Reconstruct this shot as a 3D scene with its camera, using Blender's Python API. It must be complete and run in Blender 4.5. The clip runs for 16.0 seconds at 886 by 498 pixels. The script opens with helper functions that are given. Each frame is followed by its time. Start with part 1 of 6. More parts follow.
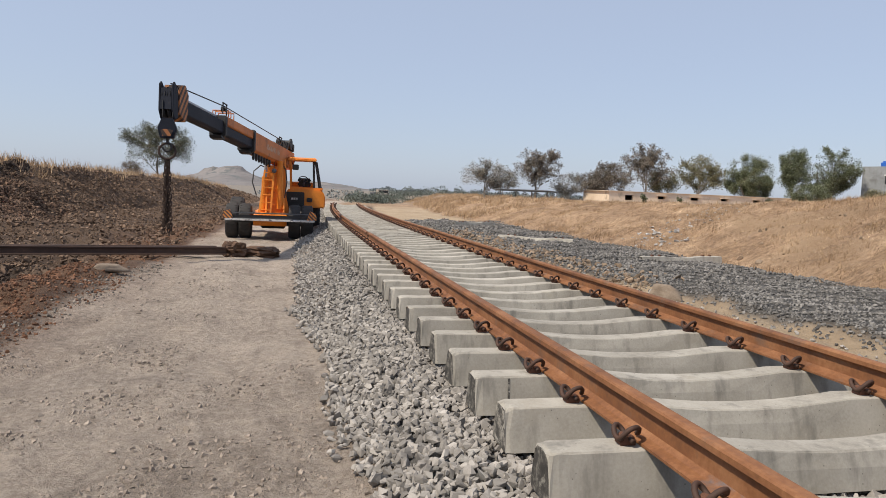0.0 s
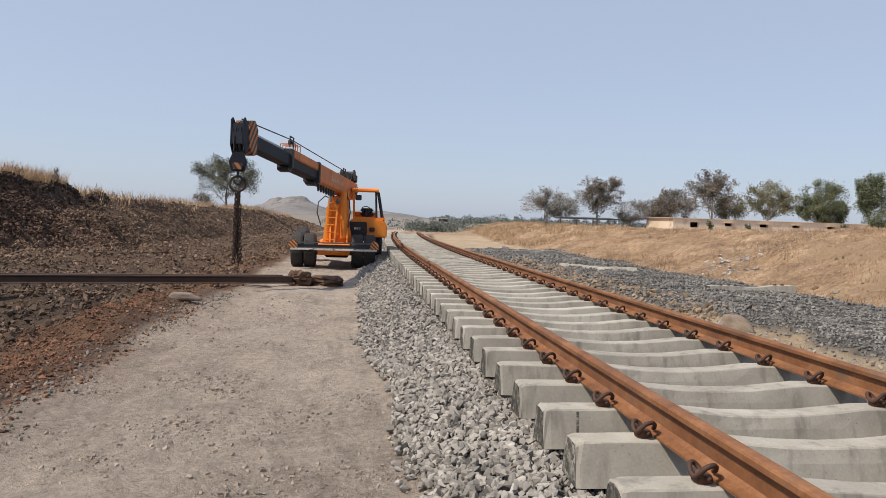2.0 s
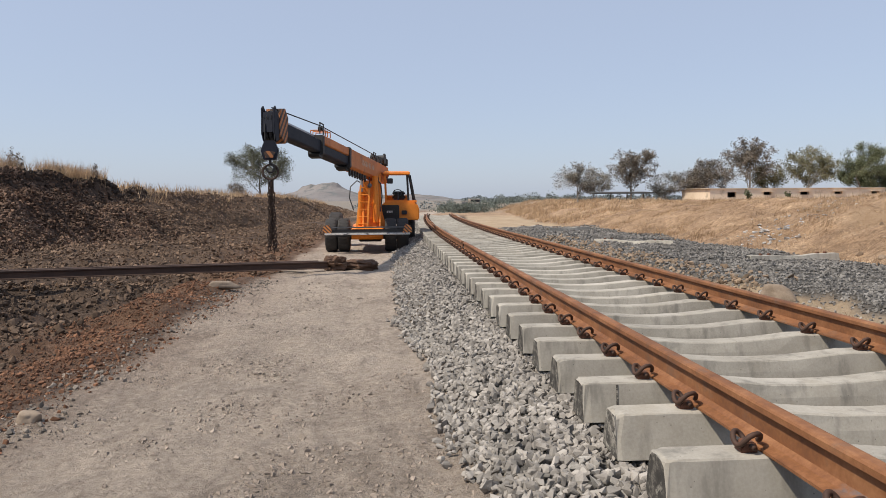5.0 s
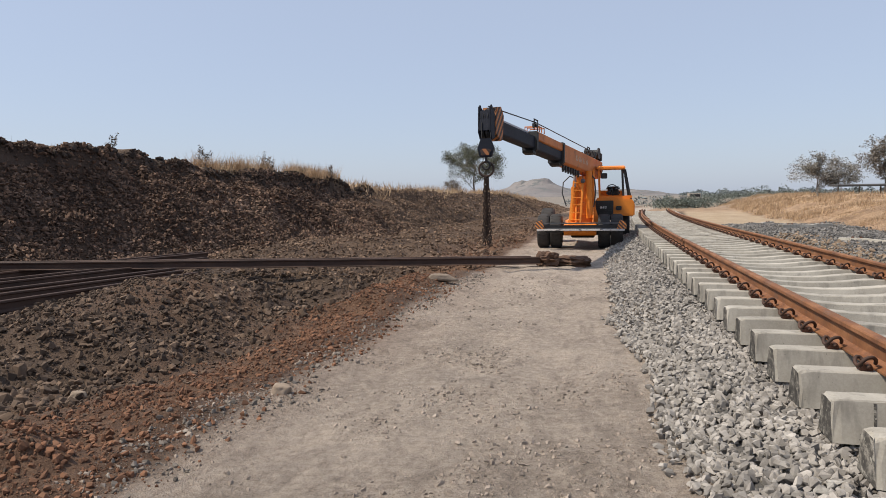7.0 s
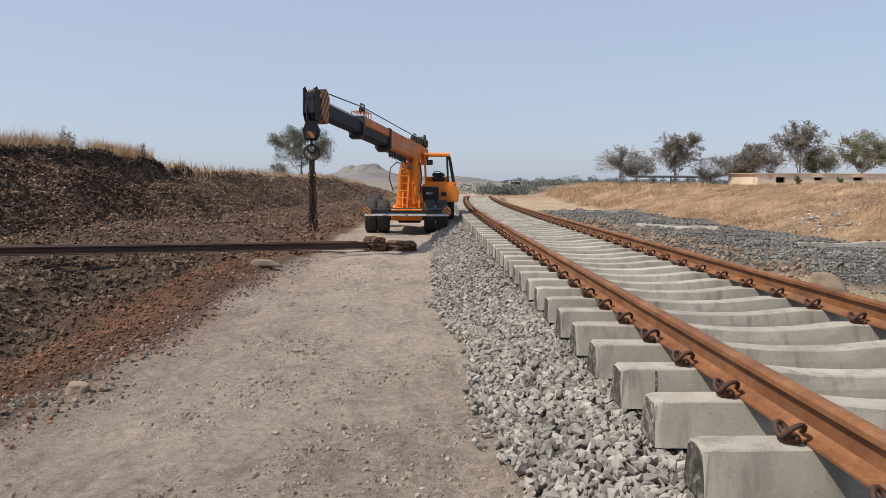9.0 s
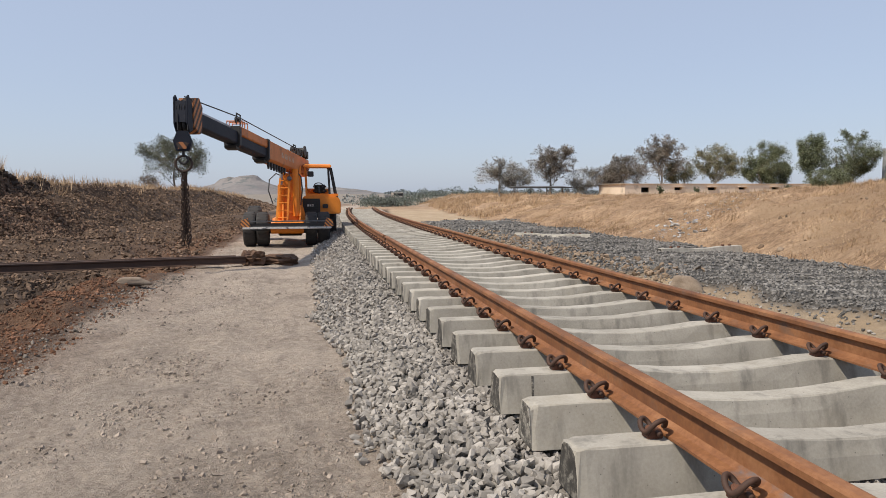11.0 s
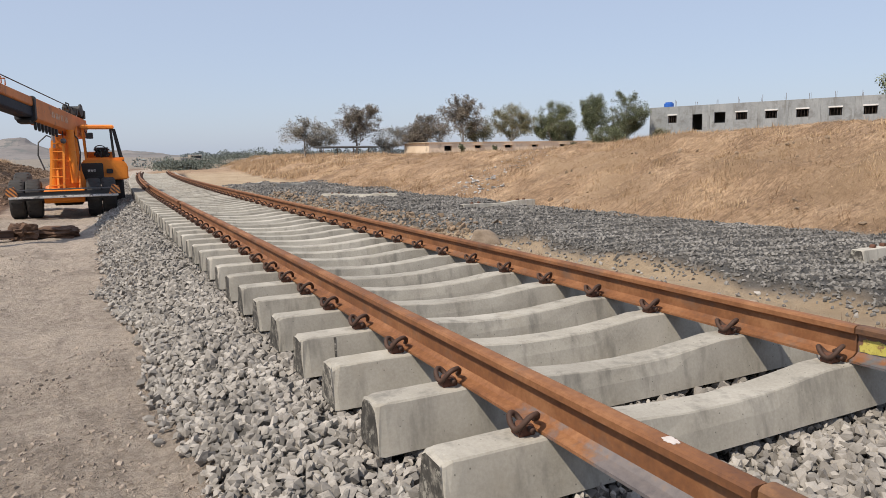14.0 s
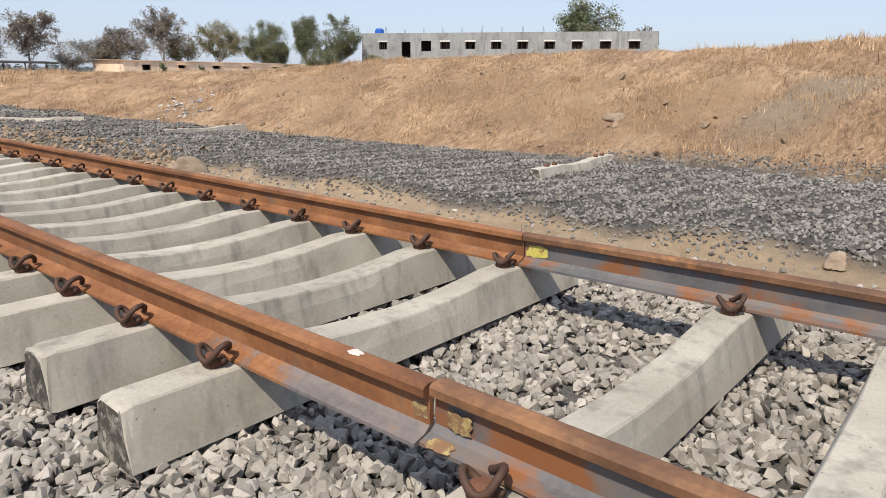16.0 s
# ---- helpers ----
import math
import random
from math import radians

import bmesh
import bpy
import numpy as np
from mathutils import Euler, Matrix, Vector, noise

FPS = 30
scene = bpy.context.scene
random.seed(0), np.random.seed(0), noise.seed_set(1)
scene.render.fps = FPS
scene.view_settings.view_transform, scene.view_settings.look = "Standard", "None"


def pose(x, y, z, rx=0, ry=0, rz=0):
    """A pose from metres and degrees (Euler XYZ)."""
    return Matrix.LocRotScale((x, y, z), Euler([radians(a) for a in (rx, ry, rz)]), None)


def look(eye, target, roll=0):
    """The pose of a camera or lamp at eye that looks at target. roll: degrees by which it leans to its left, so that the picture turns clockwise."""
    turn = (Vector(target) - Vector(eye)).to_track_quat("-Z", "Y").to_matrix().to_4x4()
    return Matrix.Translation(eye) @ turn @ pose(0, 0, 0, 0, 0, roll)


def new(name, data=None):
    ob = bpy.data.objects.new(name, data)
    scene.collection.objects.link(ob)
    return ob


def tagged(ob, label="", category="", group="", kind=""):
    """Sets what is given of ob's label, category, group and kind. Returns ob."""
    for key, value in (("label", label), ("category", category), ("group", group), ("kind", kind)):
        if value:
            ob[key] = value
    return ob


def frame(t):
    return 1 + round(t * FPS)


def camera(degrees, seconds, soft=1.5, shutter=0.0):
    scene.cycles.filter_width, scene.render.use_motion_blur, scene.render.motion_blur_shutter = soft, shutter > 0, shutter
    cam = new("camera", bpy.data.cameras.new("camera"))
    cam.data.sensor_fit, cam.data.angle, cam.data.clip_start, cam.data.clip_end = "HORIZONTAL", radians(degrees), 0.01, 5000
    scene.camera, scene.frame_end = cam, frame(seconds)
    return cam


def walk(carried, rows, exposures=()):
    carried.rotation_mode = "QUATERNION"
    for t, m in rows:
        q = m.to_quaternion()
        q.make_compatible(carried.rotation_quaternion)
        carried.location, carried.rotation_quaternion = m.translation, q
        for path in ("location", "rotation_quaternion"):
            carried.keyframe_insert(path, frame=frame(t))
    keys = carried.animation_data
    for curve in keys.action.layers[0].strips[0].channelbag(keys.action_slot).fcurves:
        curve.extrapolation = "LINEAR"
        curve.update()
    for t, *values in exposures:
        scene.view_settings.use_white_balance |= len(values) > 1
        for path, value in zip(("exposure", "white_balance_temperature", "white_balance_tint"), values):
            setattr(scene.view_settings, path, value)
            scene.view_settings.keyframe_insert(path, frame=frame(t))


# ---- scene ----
cam = camera(65.8, 16.0, soft=0.5)
PATH = [
    (0, (-2.402, -1.997, 1.045), (-1.978, -0.049, 0.886), 2.3),
    (0.5, (-2.405, -1.994, 1.044), (-1.979, -0.046, 0.888), 2.3),
    (1, (-2.416, -2.001, 1.039), (-2.005, -0.049, 0.891), 2.3),
    (1.5, (-2.42, -2.002, 1.044), (-2.037, -0.044, 0.899), 2.4),
    (2, (-2.452, -2.023, 1.064), (-2.201, -0.041, 0.981), 1.9),
    (2.5, (-2.481, -2.053, 1.063), (-2.461, -0.056, 0.951), 1.3),
    (3, (-2.513, -2.084, 1.072), (-2.592, -0.094, 0.884), 0.2),
    (3.5, (-2.546, -2.139, 1.095), (-2.671, -0.15, 0.927), -0.6),
    (4, (-2.475, -2.056, 1.06), (-2.382, -0.064, 0.918), -0.5),
    (4.2, (-2.448, -2.038, 1.056), (-2.276, -0.05, 0.92), -0.4),
    (6.3, (-2.479, -2.025, 1.035), (-2.608, -0.036, 0.866), -0.3),
    (6.5, (-2.486, -2.041, 1.041), (-2.705, -0.061, 0.863), -0.3),
    (7, (-2.511, -2.041, 1.049), (-2.961, -0.097, 0.904), -0.8),
    (7.5, (-2.55, -2.064, 1.051), (-3.216, -0.183, 0.919), -0.1),
    (8, (-2.517, -2.036, 1.036), (-3.118, -0.135, 0.883), -0.2),
    (8.5, (-2.471, -2.002, 1.037), (-2.715, -0.023, 0.888), -0.2),
    (9, (-2.446, -2.012, 1.043), (-2.405, -0.021, 0.852), 0.2),
    (9.5, (-2.452, -2.012, 1.049), (-2.285, -0.029, 0.845), 0.7),
    (10, (-2.428, -2.001, 1.05), (-2.174, -0.025, 0.879), 0.1),
    (12.3, (-2.406, -2.013, 1.04), (-1.971, -0.067, 0.887), 0.4),
    (12.5, (-2.405, -2.006, 1.042), (-1.96, -0.063, 0.876), 0.3),
    (13, (-2.377, -2.009, 1.047), (-1.781, -0.113, 0.821), -0.8),
    (13.5, (-2.349, -1.99, 1.039), (-1.613, -0.144, 0.809), -0.8),
    (14, (-2.328, -2.009, 1.044), (-1.441, -0.238, 0.765), -1.1),
    (14.5, (-2.302, -2.008, 1.031), (-1.286, -0.312, 0.727), -1.1),
    (15, (-2.261, -2.024, 1.02), (-1.064, -0.472, 0.623), -0.9),
    (15.5, (-2.227, -2.033, 1.014), (-0.871, -0.627, 0.583), -0.4),
    (16, (-2.2, -2.046, 1.014), (-0.717, -0.798, 0.523), 0.6),
]
walk(cam, [(t, look(eye, target, roll)) for t, eye, target, roll in PATH],
     exposures=[(0, 0.0), (2, 0.0), (3.5, -0.03), (4.2, -0.02), (6.3, 0.04), (7.5, 0.02), (8, -0.05), (9, -0.02), (10.2, 0.0), (12.5, 0.0), (13.5, 0.04), (14.5, 0.05), (15.2, 0.17), (16, 0.27)])

# ---------------------------------------------------------------- light
world = bpy.data.worlds.new("sky")
scene.world = world
world.use_nodes = True
wn = world.node_tree.nodes
sky = wn.new("ShaderNodeTexSky")
sky.sky_type, sky.sun_disc = "NISHITA", False
SUN_TO = Vector((-0.66, -0.23, 1.0)).normalized()
sky.sun_elevation = math.asin(SUN_TO.z)
sky.sun_rotation = math.atan2(SUN_TO.x, SUN_TO.y)
sky.altitude, sky.air_density, sky.dust_density, sky.ozone_density = 300, 1.0, 1.6, 3.0
wn["Background"].inputs["Strength"].default_value = 0.12
# thin even haze over the clear sky
haze = wn.new("ShaderNodeMix")
haze.data_type = "RGBA"
haze.inputs[0].default_value = 0.62
haze.inputs[7].default_value = (4.8, 5.4, 6.75, 1)
world.node_tree.links.new(sky.outputs["Color"], haze.inputs[6])
world.node_tree.links.new(haze.outputs[2], wn["Background"].inputs["Color"])
sun_data = bpy.data.lights.new("sun", "SUN")
sun_data.energy, sun_data.angle, sun_data.color = 4.3, radians(0.6), (1.0, 0.90, 0.76)
sun = new("sun", sun_data)
sun.matrix_world = look(SUN_TO * 60, (0, 0, 0))
scene.view_settings.exposure = 0.0

# ---------------------------------------------------------------- materials
def tree_of(name):
    m = bpy.data.materials.new(name)
    m.use_nodes = True
    return m, m.node_tree, m.node_tree.nodes, m.node_tree.nodes["Principled BSDF"]


def noise_node(nt, coord, scale, detail=5.0, rough=0.55, distortion=0.0):
    n = nt.nodes.new("ShaderNodeTexNoise")
    n.inputs["Scale"].default_value = scale
    n.inputs["Detail"].default_value = detail
    n.inputs["Roughness"].default_value = rough
    n.inputs["Distortion"].default_value = distortion
    nt.links.new(coord, n.inputs["Vector"])
    return n.outputs["Fac"]


def ramp_node(nt, fac, stops):
    r = nt.nodes.new("ShaderNodeValToRGB")
    e = r.color_ramp.elements
    while len(e) < len(stops):
        e.new(0.5)
    for k, (p, c) in enumerate(stops):
        e[k].position, e[k].color = p, (*c, 1)
    nt.links.new(fac, r.inputs["Fac"])
    return r.outputs["Color"]


def mix_node(nt, fac, a, b, blend="MIX"):
    x = nt.nodes.new("ShaderNodeMix")
    x.data_type, x.blend_type = "RGBA", blend
    for sock, v in ((x.inputs[0], fac), (x.inputs[6], a), (x.inputs[7], b)):
        if isinstance(v, (int, float)):
            sock.default_value = v
        elif isinstance(v, tuple):
            sock.default_value = (*v, 1)
        else:
            nt.links.new(v, sock)
    return x.outputs[2]


def math_node(nt, op, a, b=0.0, clamp=False):
    x = nt.nodes.new("ShaderNodeMath")
    x.operation, x.use_clamp = op, clamp
    for sock, v in ((x.inputs[0], a), (x.inputs[1], b)):
        if isinstance(v, (int, float)):
            sock.default_value = v
        else:
            nt.links.new(v, sock)
    return x.outputs[0]


def bump_node(nt, height, strength, distance):
    b = nt.nodes.new("ShaderNodeBump")
    b.inputs["Strength"].default_value, b.inputs["Distance"].default_value = strength, distance
    nt.links.new(height, b.inputs["Height"])
    return b.outputs["Normal"]


def material(name, stops, scale=4.0, fine=60.0, rough=0.8, metal=0.0, bump=0.3, depth=0.004, vary=0.0, wear=None, wear_at=(0.6, 0.68),
             wear_scale=9.0, island=False, world_space=False, streak=None, pores=None):
    """Two scales of noise: broad colour from stops, fine grain and relief; vary: from object to object; wear: a second colour in patches."""
    m, nt, nodes, bsdf = tree_of(name)
    if world_space:
        coord = nodes.new("ShaderNodeNewGeometry").outputs["Position"]
    else:
        coord = nodes.new("ShaderNodeTexCoord").outputs["Object"]
    info = nodes.new("ShaderNodeObjectInfo").outputs["Random"]
    if not world_space:
        off = nodes.new("ShaderNodeVectorMath")
        off.operation = "ADD"
        comb = nodes.new("ShaderNodeCombineXYZ")
        for k in range(3):
            nt.links.new(math_node(nt, "MULTIPLY", info, 17.0 + 9 * k), comb.inputs[k])
        nt.links.new(coord, off.inputs[0])
        nt.links.new(comb.outputs[0], off.inputs[1])
        coord = off.outputs[0]
    broad = noise_node(nt, coord, scale, 4.0)
    grain = noise_node(nt, coord, fine, 6.0, 0.65)
    mixed = math_node(nt, "ADD", math_node(nt, "MULTIPLY", broad, 0.65), math_node(nt, "MULTIPLY", grain, 0.35))
    col = ramp_node(nt, mixed, stops)
    if streak:
        long = nodes.new("ShaderNodeVectorMath")
        long.operation = "MULTIPLY"
        long.inputs[1].default_value = streak
        nt.links.new(coord, long.inputs[0])
        s = noise_node(nt, long.outputs[0], 1.0, 5.0, 0.6)
        col = mix_node(nt, ramp_node(nt, s, [(0.52, (0, 0, 0)), (0.70, (0.55, 0.55, 0.55))]), col, (0.115, 0.108, 0.094))
    if pores:
        v = nodes.new("ShaderNodeTexVoronoi")
        v.inputs["Scale"].default_value = 22.0
        nt.links.new(coord, v.inputs["Vector"])
        col = mix_node(nt, ramp_node(nt, v.outputs["Distance"], [(0.05, (0.8, 0.8, 0.8)), (0.10, (0, 0, 0))]), col, pores)
    if wear:
        w = noise_node(nt, coord, wear_scale, 6.0, 0.7)
        mask = ramp_node(nt, w, [(wear_at[0], (0, 0, 0)), (wear_at[1], (1, 1, 1))])
        col = mix_node(nt, mask, col, wear)
    if vary:
        src = nodes.new("ShaderNodeNewGeometry").outputs["Random Per Island"] if island else info
        f = math_node(nt, "ADD", math_node(nt, "MULTIPLY", src, 2 * vary), 1 - vary)
        hsv = nodes.new("ShaderNodeHueSaturation")
        nt.links.new(f, hsv.inputs["Value"])
        nt.links.new(col, hsv.inputs["Color"])
        col = hsv.outputs["Color"]
    nt.links.new(col, bsdf.inputs["Base Color"])
    nt.links.new(math_node(nt, "ADD", math_node(nt, "MULTIPLY", grain, 0.3), rough - 0.15, True), bsdf.inputs["Roughness"])
    bsdf.inputs["Metallic"].default_value = metal
    if bump:
        nt.links.new(bump_node(nt, mixed, bump, depth), bsdf.inputs["Normal"])
    return m


def worn_steel():
    """Rust with bare mill scale left on the last metre and a half of the rail, in patches."""
    m, nt, nodes, bsdf = tree_of("rust_over_scale")
    pos = nodes.new("ShaderNodeNewGeometry").outputs["Position"]
    along = nodes.new("ShaderNodeSeparateXYZ")
    nt.links.new(pos, along.inputs[0])
    n, g = noise_node(nt, pos, 5, 6, 0.65), noise_node(nt, pos, 45, 5, 0.6)
    both = math_node(nt, "ADD", math_node(nt, "MULTIPLY", n, 0.65), math_node(nt, "MULTIPLY", g, 0.35))
    rust = ramp_node(nt, both, [(0.30, (0.095, 0.038, 0.017)), (0.5, (0.215, 0.088, 0.033)), (0.70, (0.34, 0.165, 0.075))])
    scale = ramp_node(nt, both, [(0.3, (0.10, 0.10, 0.108)), (0.5, (0.165, 0.163, 0.168)), (0.62, (0.22, 0.15, 0.10))])
    f = math_node(nt, "ADD", math_node(nt, "MULTIPLY", along.outputs["Y"], 0.30), math_node(nt, "MULTIPLY", n, 0.9))
    mask = ramp_node(nt, f, [(0.36, (0.85, 0.85, 0.85)), (0.48, (0, 0, 0))])
    nt.links.new(mix_node(nt, mask, rust, scale), bsdf.inputs["Base Color"])
    bsdf.inputs["Roughness"].default_value = 0.65
    nt.links.new(bump_node(nt, both, 0.3, 0.002), bsdf.inputs["Normal"])
    return m


CONCRETE = material("sleeper_concrete", [(0.30, (0.26, 0.238, 0.198)), (0.48, (0.37, 0.342, 0.290)), (0.68, (0.48, 0.448, 0.388))], 2.6, 70, 0.9,
                    bump=0.25, vary=0.12, wear=(0.31, 0.275, 0.215), wear_at=(0.56, 0.82), wear_scale=2.2, streak=(9, 9, 1.1), pores=(0.13, 0.12, 0.10))
BITUMEN = material("bitumen", [(0.3, (0.022, 0.02, 0.018)), (0.5, (0.07, 0.064, 0.055)), (0.62, (0.26, 0.24, 0.205))], 16, 70, 0.85, bump=0.8, vary=0.3,
                   wear=(0.33, 0.31, 0.265), wear_at=(0.56, 0.62), wear_scale=14)
RUST = material("rail_rust", [(0.30, (0.095, 0.038, 0.017)), (0.5, (0.215, 0.088, 0.033)), (0.70, (0.34, 0.165, 0.075))], 3.0, 40, 0.75,
                bump=0.3, depth=0.002, wear=(0.15, 0.095, 0.066), wear_at=(0.54, 0.76), wear_scale=4.5)
STEEL_BLUE = material("mill_scale", [(0.3, (0.065, 0.062, 0.066)), (0.5, (0.125, 0.125, 0.132)), (0.72, (0.21, 0.135, 0.085))], 3.0, 50, 0.6, bump=0.2, depth=0.002,
                      wear=(0.22, 0.088, 0.034), wear_at=(0.47, 0.58), wear_scale=2.6)
DARK_RUST = material("dark_rust", [(0.30, (0.06, 0.032, 0.02)), (0.5, (0.15, 0.073, 0.036)), (0.70, (0.29, 0.145, 0.065))], 4.0, 45, 0.7, bump=0.3, depth=0.002, wear=(0.33, 0.15, 0.05), wear_at=(0.55, 0.7), wear_scale=7)
YELLOW_FRESH = material("yellow_paint", [(0.3, (0.42, 0.36, 0.06)), (0.6, (0.58, 0.52, 0.13))], 12, 90, 0.6, wear=(0.25, 0.15, 0.06), wear_at=(0.52, 0.62), wear_scale=30)
WORN_FOOT = worn_steel()
CLIP_RUST = material("clip_rust", [(0.3, (0.03, 0.016, 0.011)), (0.6, (0.075, 0.036, 0.022)), (0.8, (0.13, 0.06, 0.03))], 20, 150, 0.75, bump=0.4, depth=0.001)
SHOULDER_RUST = material("shoulder_rust", [(0.3, (0.075, 0.032, 0.02)), (0.6, (0.15, 0.065, 0.038)), (0.8, (0.22, 0.115, 0.07))], 20, 120, 0.85, bump=0.4, depth=0.001)
YELLOW_MARK = material("yellow_mark", [(0.3, (0.30, 0.235, 0.09)), (0.6, (0.44, 0.37, 0.17))], 12, 90, 0.7, wear=(0.2, 0.115, 0.06), wear_at=(0.38, 0.52), wear_scale=30)
STONE_GREY = material("ballast_stone", [(0.25, (0.158, 0.142, 0.124)), (0.5, (0.285, 0.261, 0.232)), (0.8, (0.425, 0.395, 0.356))], 8, 90, 0.9, bump=0.7,
                      vary=0.36, island=True, world_space=True)
STONE_DARK = material("bed_stone", [(0.25, (0.09, 0.084, 0.076)), (0.5, (0.175, 0.164, 0.15)), (0.8, (0.29, 0.275, 0.255))], 0.6, 60, 0.9, bump=0.5, vary=0.45,
                      island=True, world_space=True)
STONE_BROWN = material("rubble_stone", [(0.25, (0.036, 0.023, 0.014)), (0.5, (0.101, 0.066, 0.043)), (0.8, (0.239, 0.171, 0.123))], 1.2, 40, 0.95, bump=0.6, vary=0.55,
                       island=True, world_space=True)
STONE_SCREE = material("scree_stone", [(0.25, (0.070, 0.042, 0.027)), (0.5, (0.165, 0.108, 0.071)), (0.8, (0.31, 0.22, 0.155))], 1.0, 40, 0.95, bump=0.5, vary=0.5,
                       island=True, world_space=True)
STONE_RED = material("red_clod", [(0.25, (0.100, 0.046, 0.024)), (0.5, (0.175, 0.084, 0.045)), (0.8, (0.270, 0.145, 0.084))], 2, 40, 0.95, bump=0.5, vary=0.35,
                     island=True, world_space=True)
ROAD_CLOD = material("road_clod", [(0.25, (0.18, 0.145, 0.116)), (0.5, (0.275, 0.226, 0.183)), (0.8, (0.37, 0.312, 0.257))], 3, 60, 0.95, bump=0.3, vary=0.30, island=True, world_space=True)
STONE_FINE = material("fine_rubble", [(0.25, (0.040, 0.026, 0.017)), (0.5, (0.097, 0.065, 0.044)), (0.8, (0.194, 0.141, 0.101))], 1.0, 40, 0.95, bump=0.4, vary=0.5, island=True, world_space=True)
EDGE_STONE = material("edge_stone", [(0.25, (0.10, 0.083, 0.068)), (0.5, (0.19, 0.163, 0.135)), (0.8, (0.30, 0.262, 0.222))], 3, 60, 0.95, bump=0.4, vary=0.45, island=True, world_space=True)
STONE_BANK = material("bank_shale", [(0.30, (0.045, 0.026, 0.017)), (0.5, (0.12, 0.072, 0.047)), (0.72, (0.27, 0.18, 0.125))], 0.6, 30, 0.95, bump=0.5, vary=0.62,
                      island=True, world_space=True)


# ---------------------------------------------------------------- mesh tools
def mesh_from(name, verts, faces, mat=None):
    me = bpy.data.meshes.new(name)
    me.from_pydata([tuple(v) for v in verts], [], [tuple(f) for f in faces])
    me.update()
    if mat:
        me.materials.append(mat)
    return me


def bm_mesh(name, bm, mat):
    bmesh.ops.recalc_face_normals(bm, faces=bm.faces)
    me = bpy.data.meshes.new(name)
    bm.to_mesh(me)
    bm.free()
    for m in (mat if isinstance(mat, (list, tuple)) else [mat]):
        me.materials.append(m)
    return me


def part(name, bm, mat, parent=None, label="", smooth=False):
    me = bm if isinstance(bm, bpy.types.Mesh) else bm_mesh(name, bm, mat)
    if smooth:
        me.polygons.foreach_set("use_smooth", [True] * len(me.polygons))
        me.set_sharp_from_angle(angle=radians(40))
    ob = new(name, me)
    ob.parent = parent
    if label:
        ob["label"] = label
    return ob


def box(bm, lo, hi, bevel=0.0, m=None):
    r = bmesh.ops.create_cube(bm, size=1.0)
    vs = r["verts"]
    c = [(a + b) / 2 for a, b in zip(lo, hi)]
    s = [abs(b - a) for a, b in zip(lo, hi)]
    bmesh.ops.scale(bm, vec=s, verts=vs)
    bmesh.ops.translate(bm, vec=c, verts=vs)
    if bevel:
        es = list({e for v in vs for e in v.link_edges})
        vs = bmesh.ops.bevel(bm, geom=es, offset=bevel, segments=2, affect="EDGES")["verts"]
        vs = list(set(vs))
    if m is not None:
        bmesh.ops.transform(bm, matrix=m, verts=[v for v in vs if v.is_valid])
    return vs


def prism(bm, outline, axis, lo, hi, bevel=0.0):
    """An outline of (a, b) pairs drawn out along an axis: 'x' takes (y, z), 'y' takes (x, z), 'z' takes (x, y)."""
    place = {"x": lambda a, b, c: (c, a, b), "y": lambda a, b, c: (a, c, b), "z": lambda a, b, c: (a, b, c)}[axis]
    one = [bm.verts.new(place(a, b, lo)) for a, b in outline]
    two = [bm.verts.new(place(a, b, hi)) for a, b in outline]
    n = len(outline)
    fs = [bm.faces.new(one), bm.faces.new(two[::-1])]
    for k in range(n):
        fs.append(bm.faces.new((one[k], two[k], two[(k + 1) % n], one[(k + 1) % n])))
    if bevel:
        bmesh.ops.bevel(bm, geom=list({e for f in fs for e in f.edges}), offset=bevel, segments=2, affect="EDGES")


def tube(bm, points, radii, sides=8, closed=False):
    """A round bar along points."""
    pts = [Vector(p) for p in points]
    n = len(pts)
    if isinstance(radii, (int, float)):
        radii = [radii] * n
    rings = []
    side = None
    for k, p in enumerate(pts):
        a = pts[(k - 1) % n] if closed or k else p
        b = pts[(k + 1) % n] if closed or k < n - 1 else p
        d = (b - a).normalized()
        if side is None:
            side = d.orthogonal().normalized()
        side = (side - d * side.dot(d)).normalized()
        up = d.cross(side)
        rings.append([bm.verts.new(p + (side * math.cos(t) + up * math.sin(t)) * radii[k]) for t in (2 * math.pi * j / sides for j in range(sides))])
    for k in range(n if closed else n - 1):
        one, two = rings[k], rings[(k + 1) % n]
        shift = 0
        if closed and k == n - 1:
            shift = min(range(sides), key=lambda s: (one[0].co - two[s].co).length)
        for j in range(sides):
            bm.faces.new((one[j], one[(j + 1) % sides], two[(j + 1 + shift) % sides], two[(j + shift) % sides]))
    if not closed:
        bm.faces.new(rings[0][::-1])
        bm.faces.new(rings[-1])


def bar(bm, a, b, w, h, up=(0, 0, 1)):
    """A squared bar from a to b."""
    a, b = Vector(a), Vector(b)
    d = (b - a).normalized()
    s = d.cross(Vector(up)).normalized() * (w / 2)
    u = s.cross(d).normalized() * (h / 2)
    vs = [bm.verts.new(p + i * s + j * u) for p in (a, b) for i, j in ((-1, -1), (1, -1), (1, 1), (-1, 1))]
    for f in ((0, 1, 2, 3), (7, 6, 5, 4), (0, 4, 5, 1), (1, 5, 6, 2), (2, 6, 7, 3), (3, 7, 4, 0)):
        bm.faces.new([vs[k] for k in f])


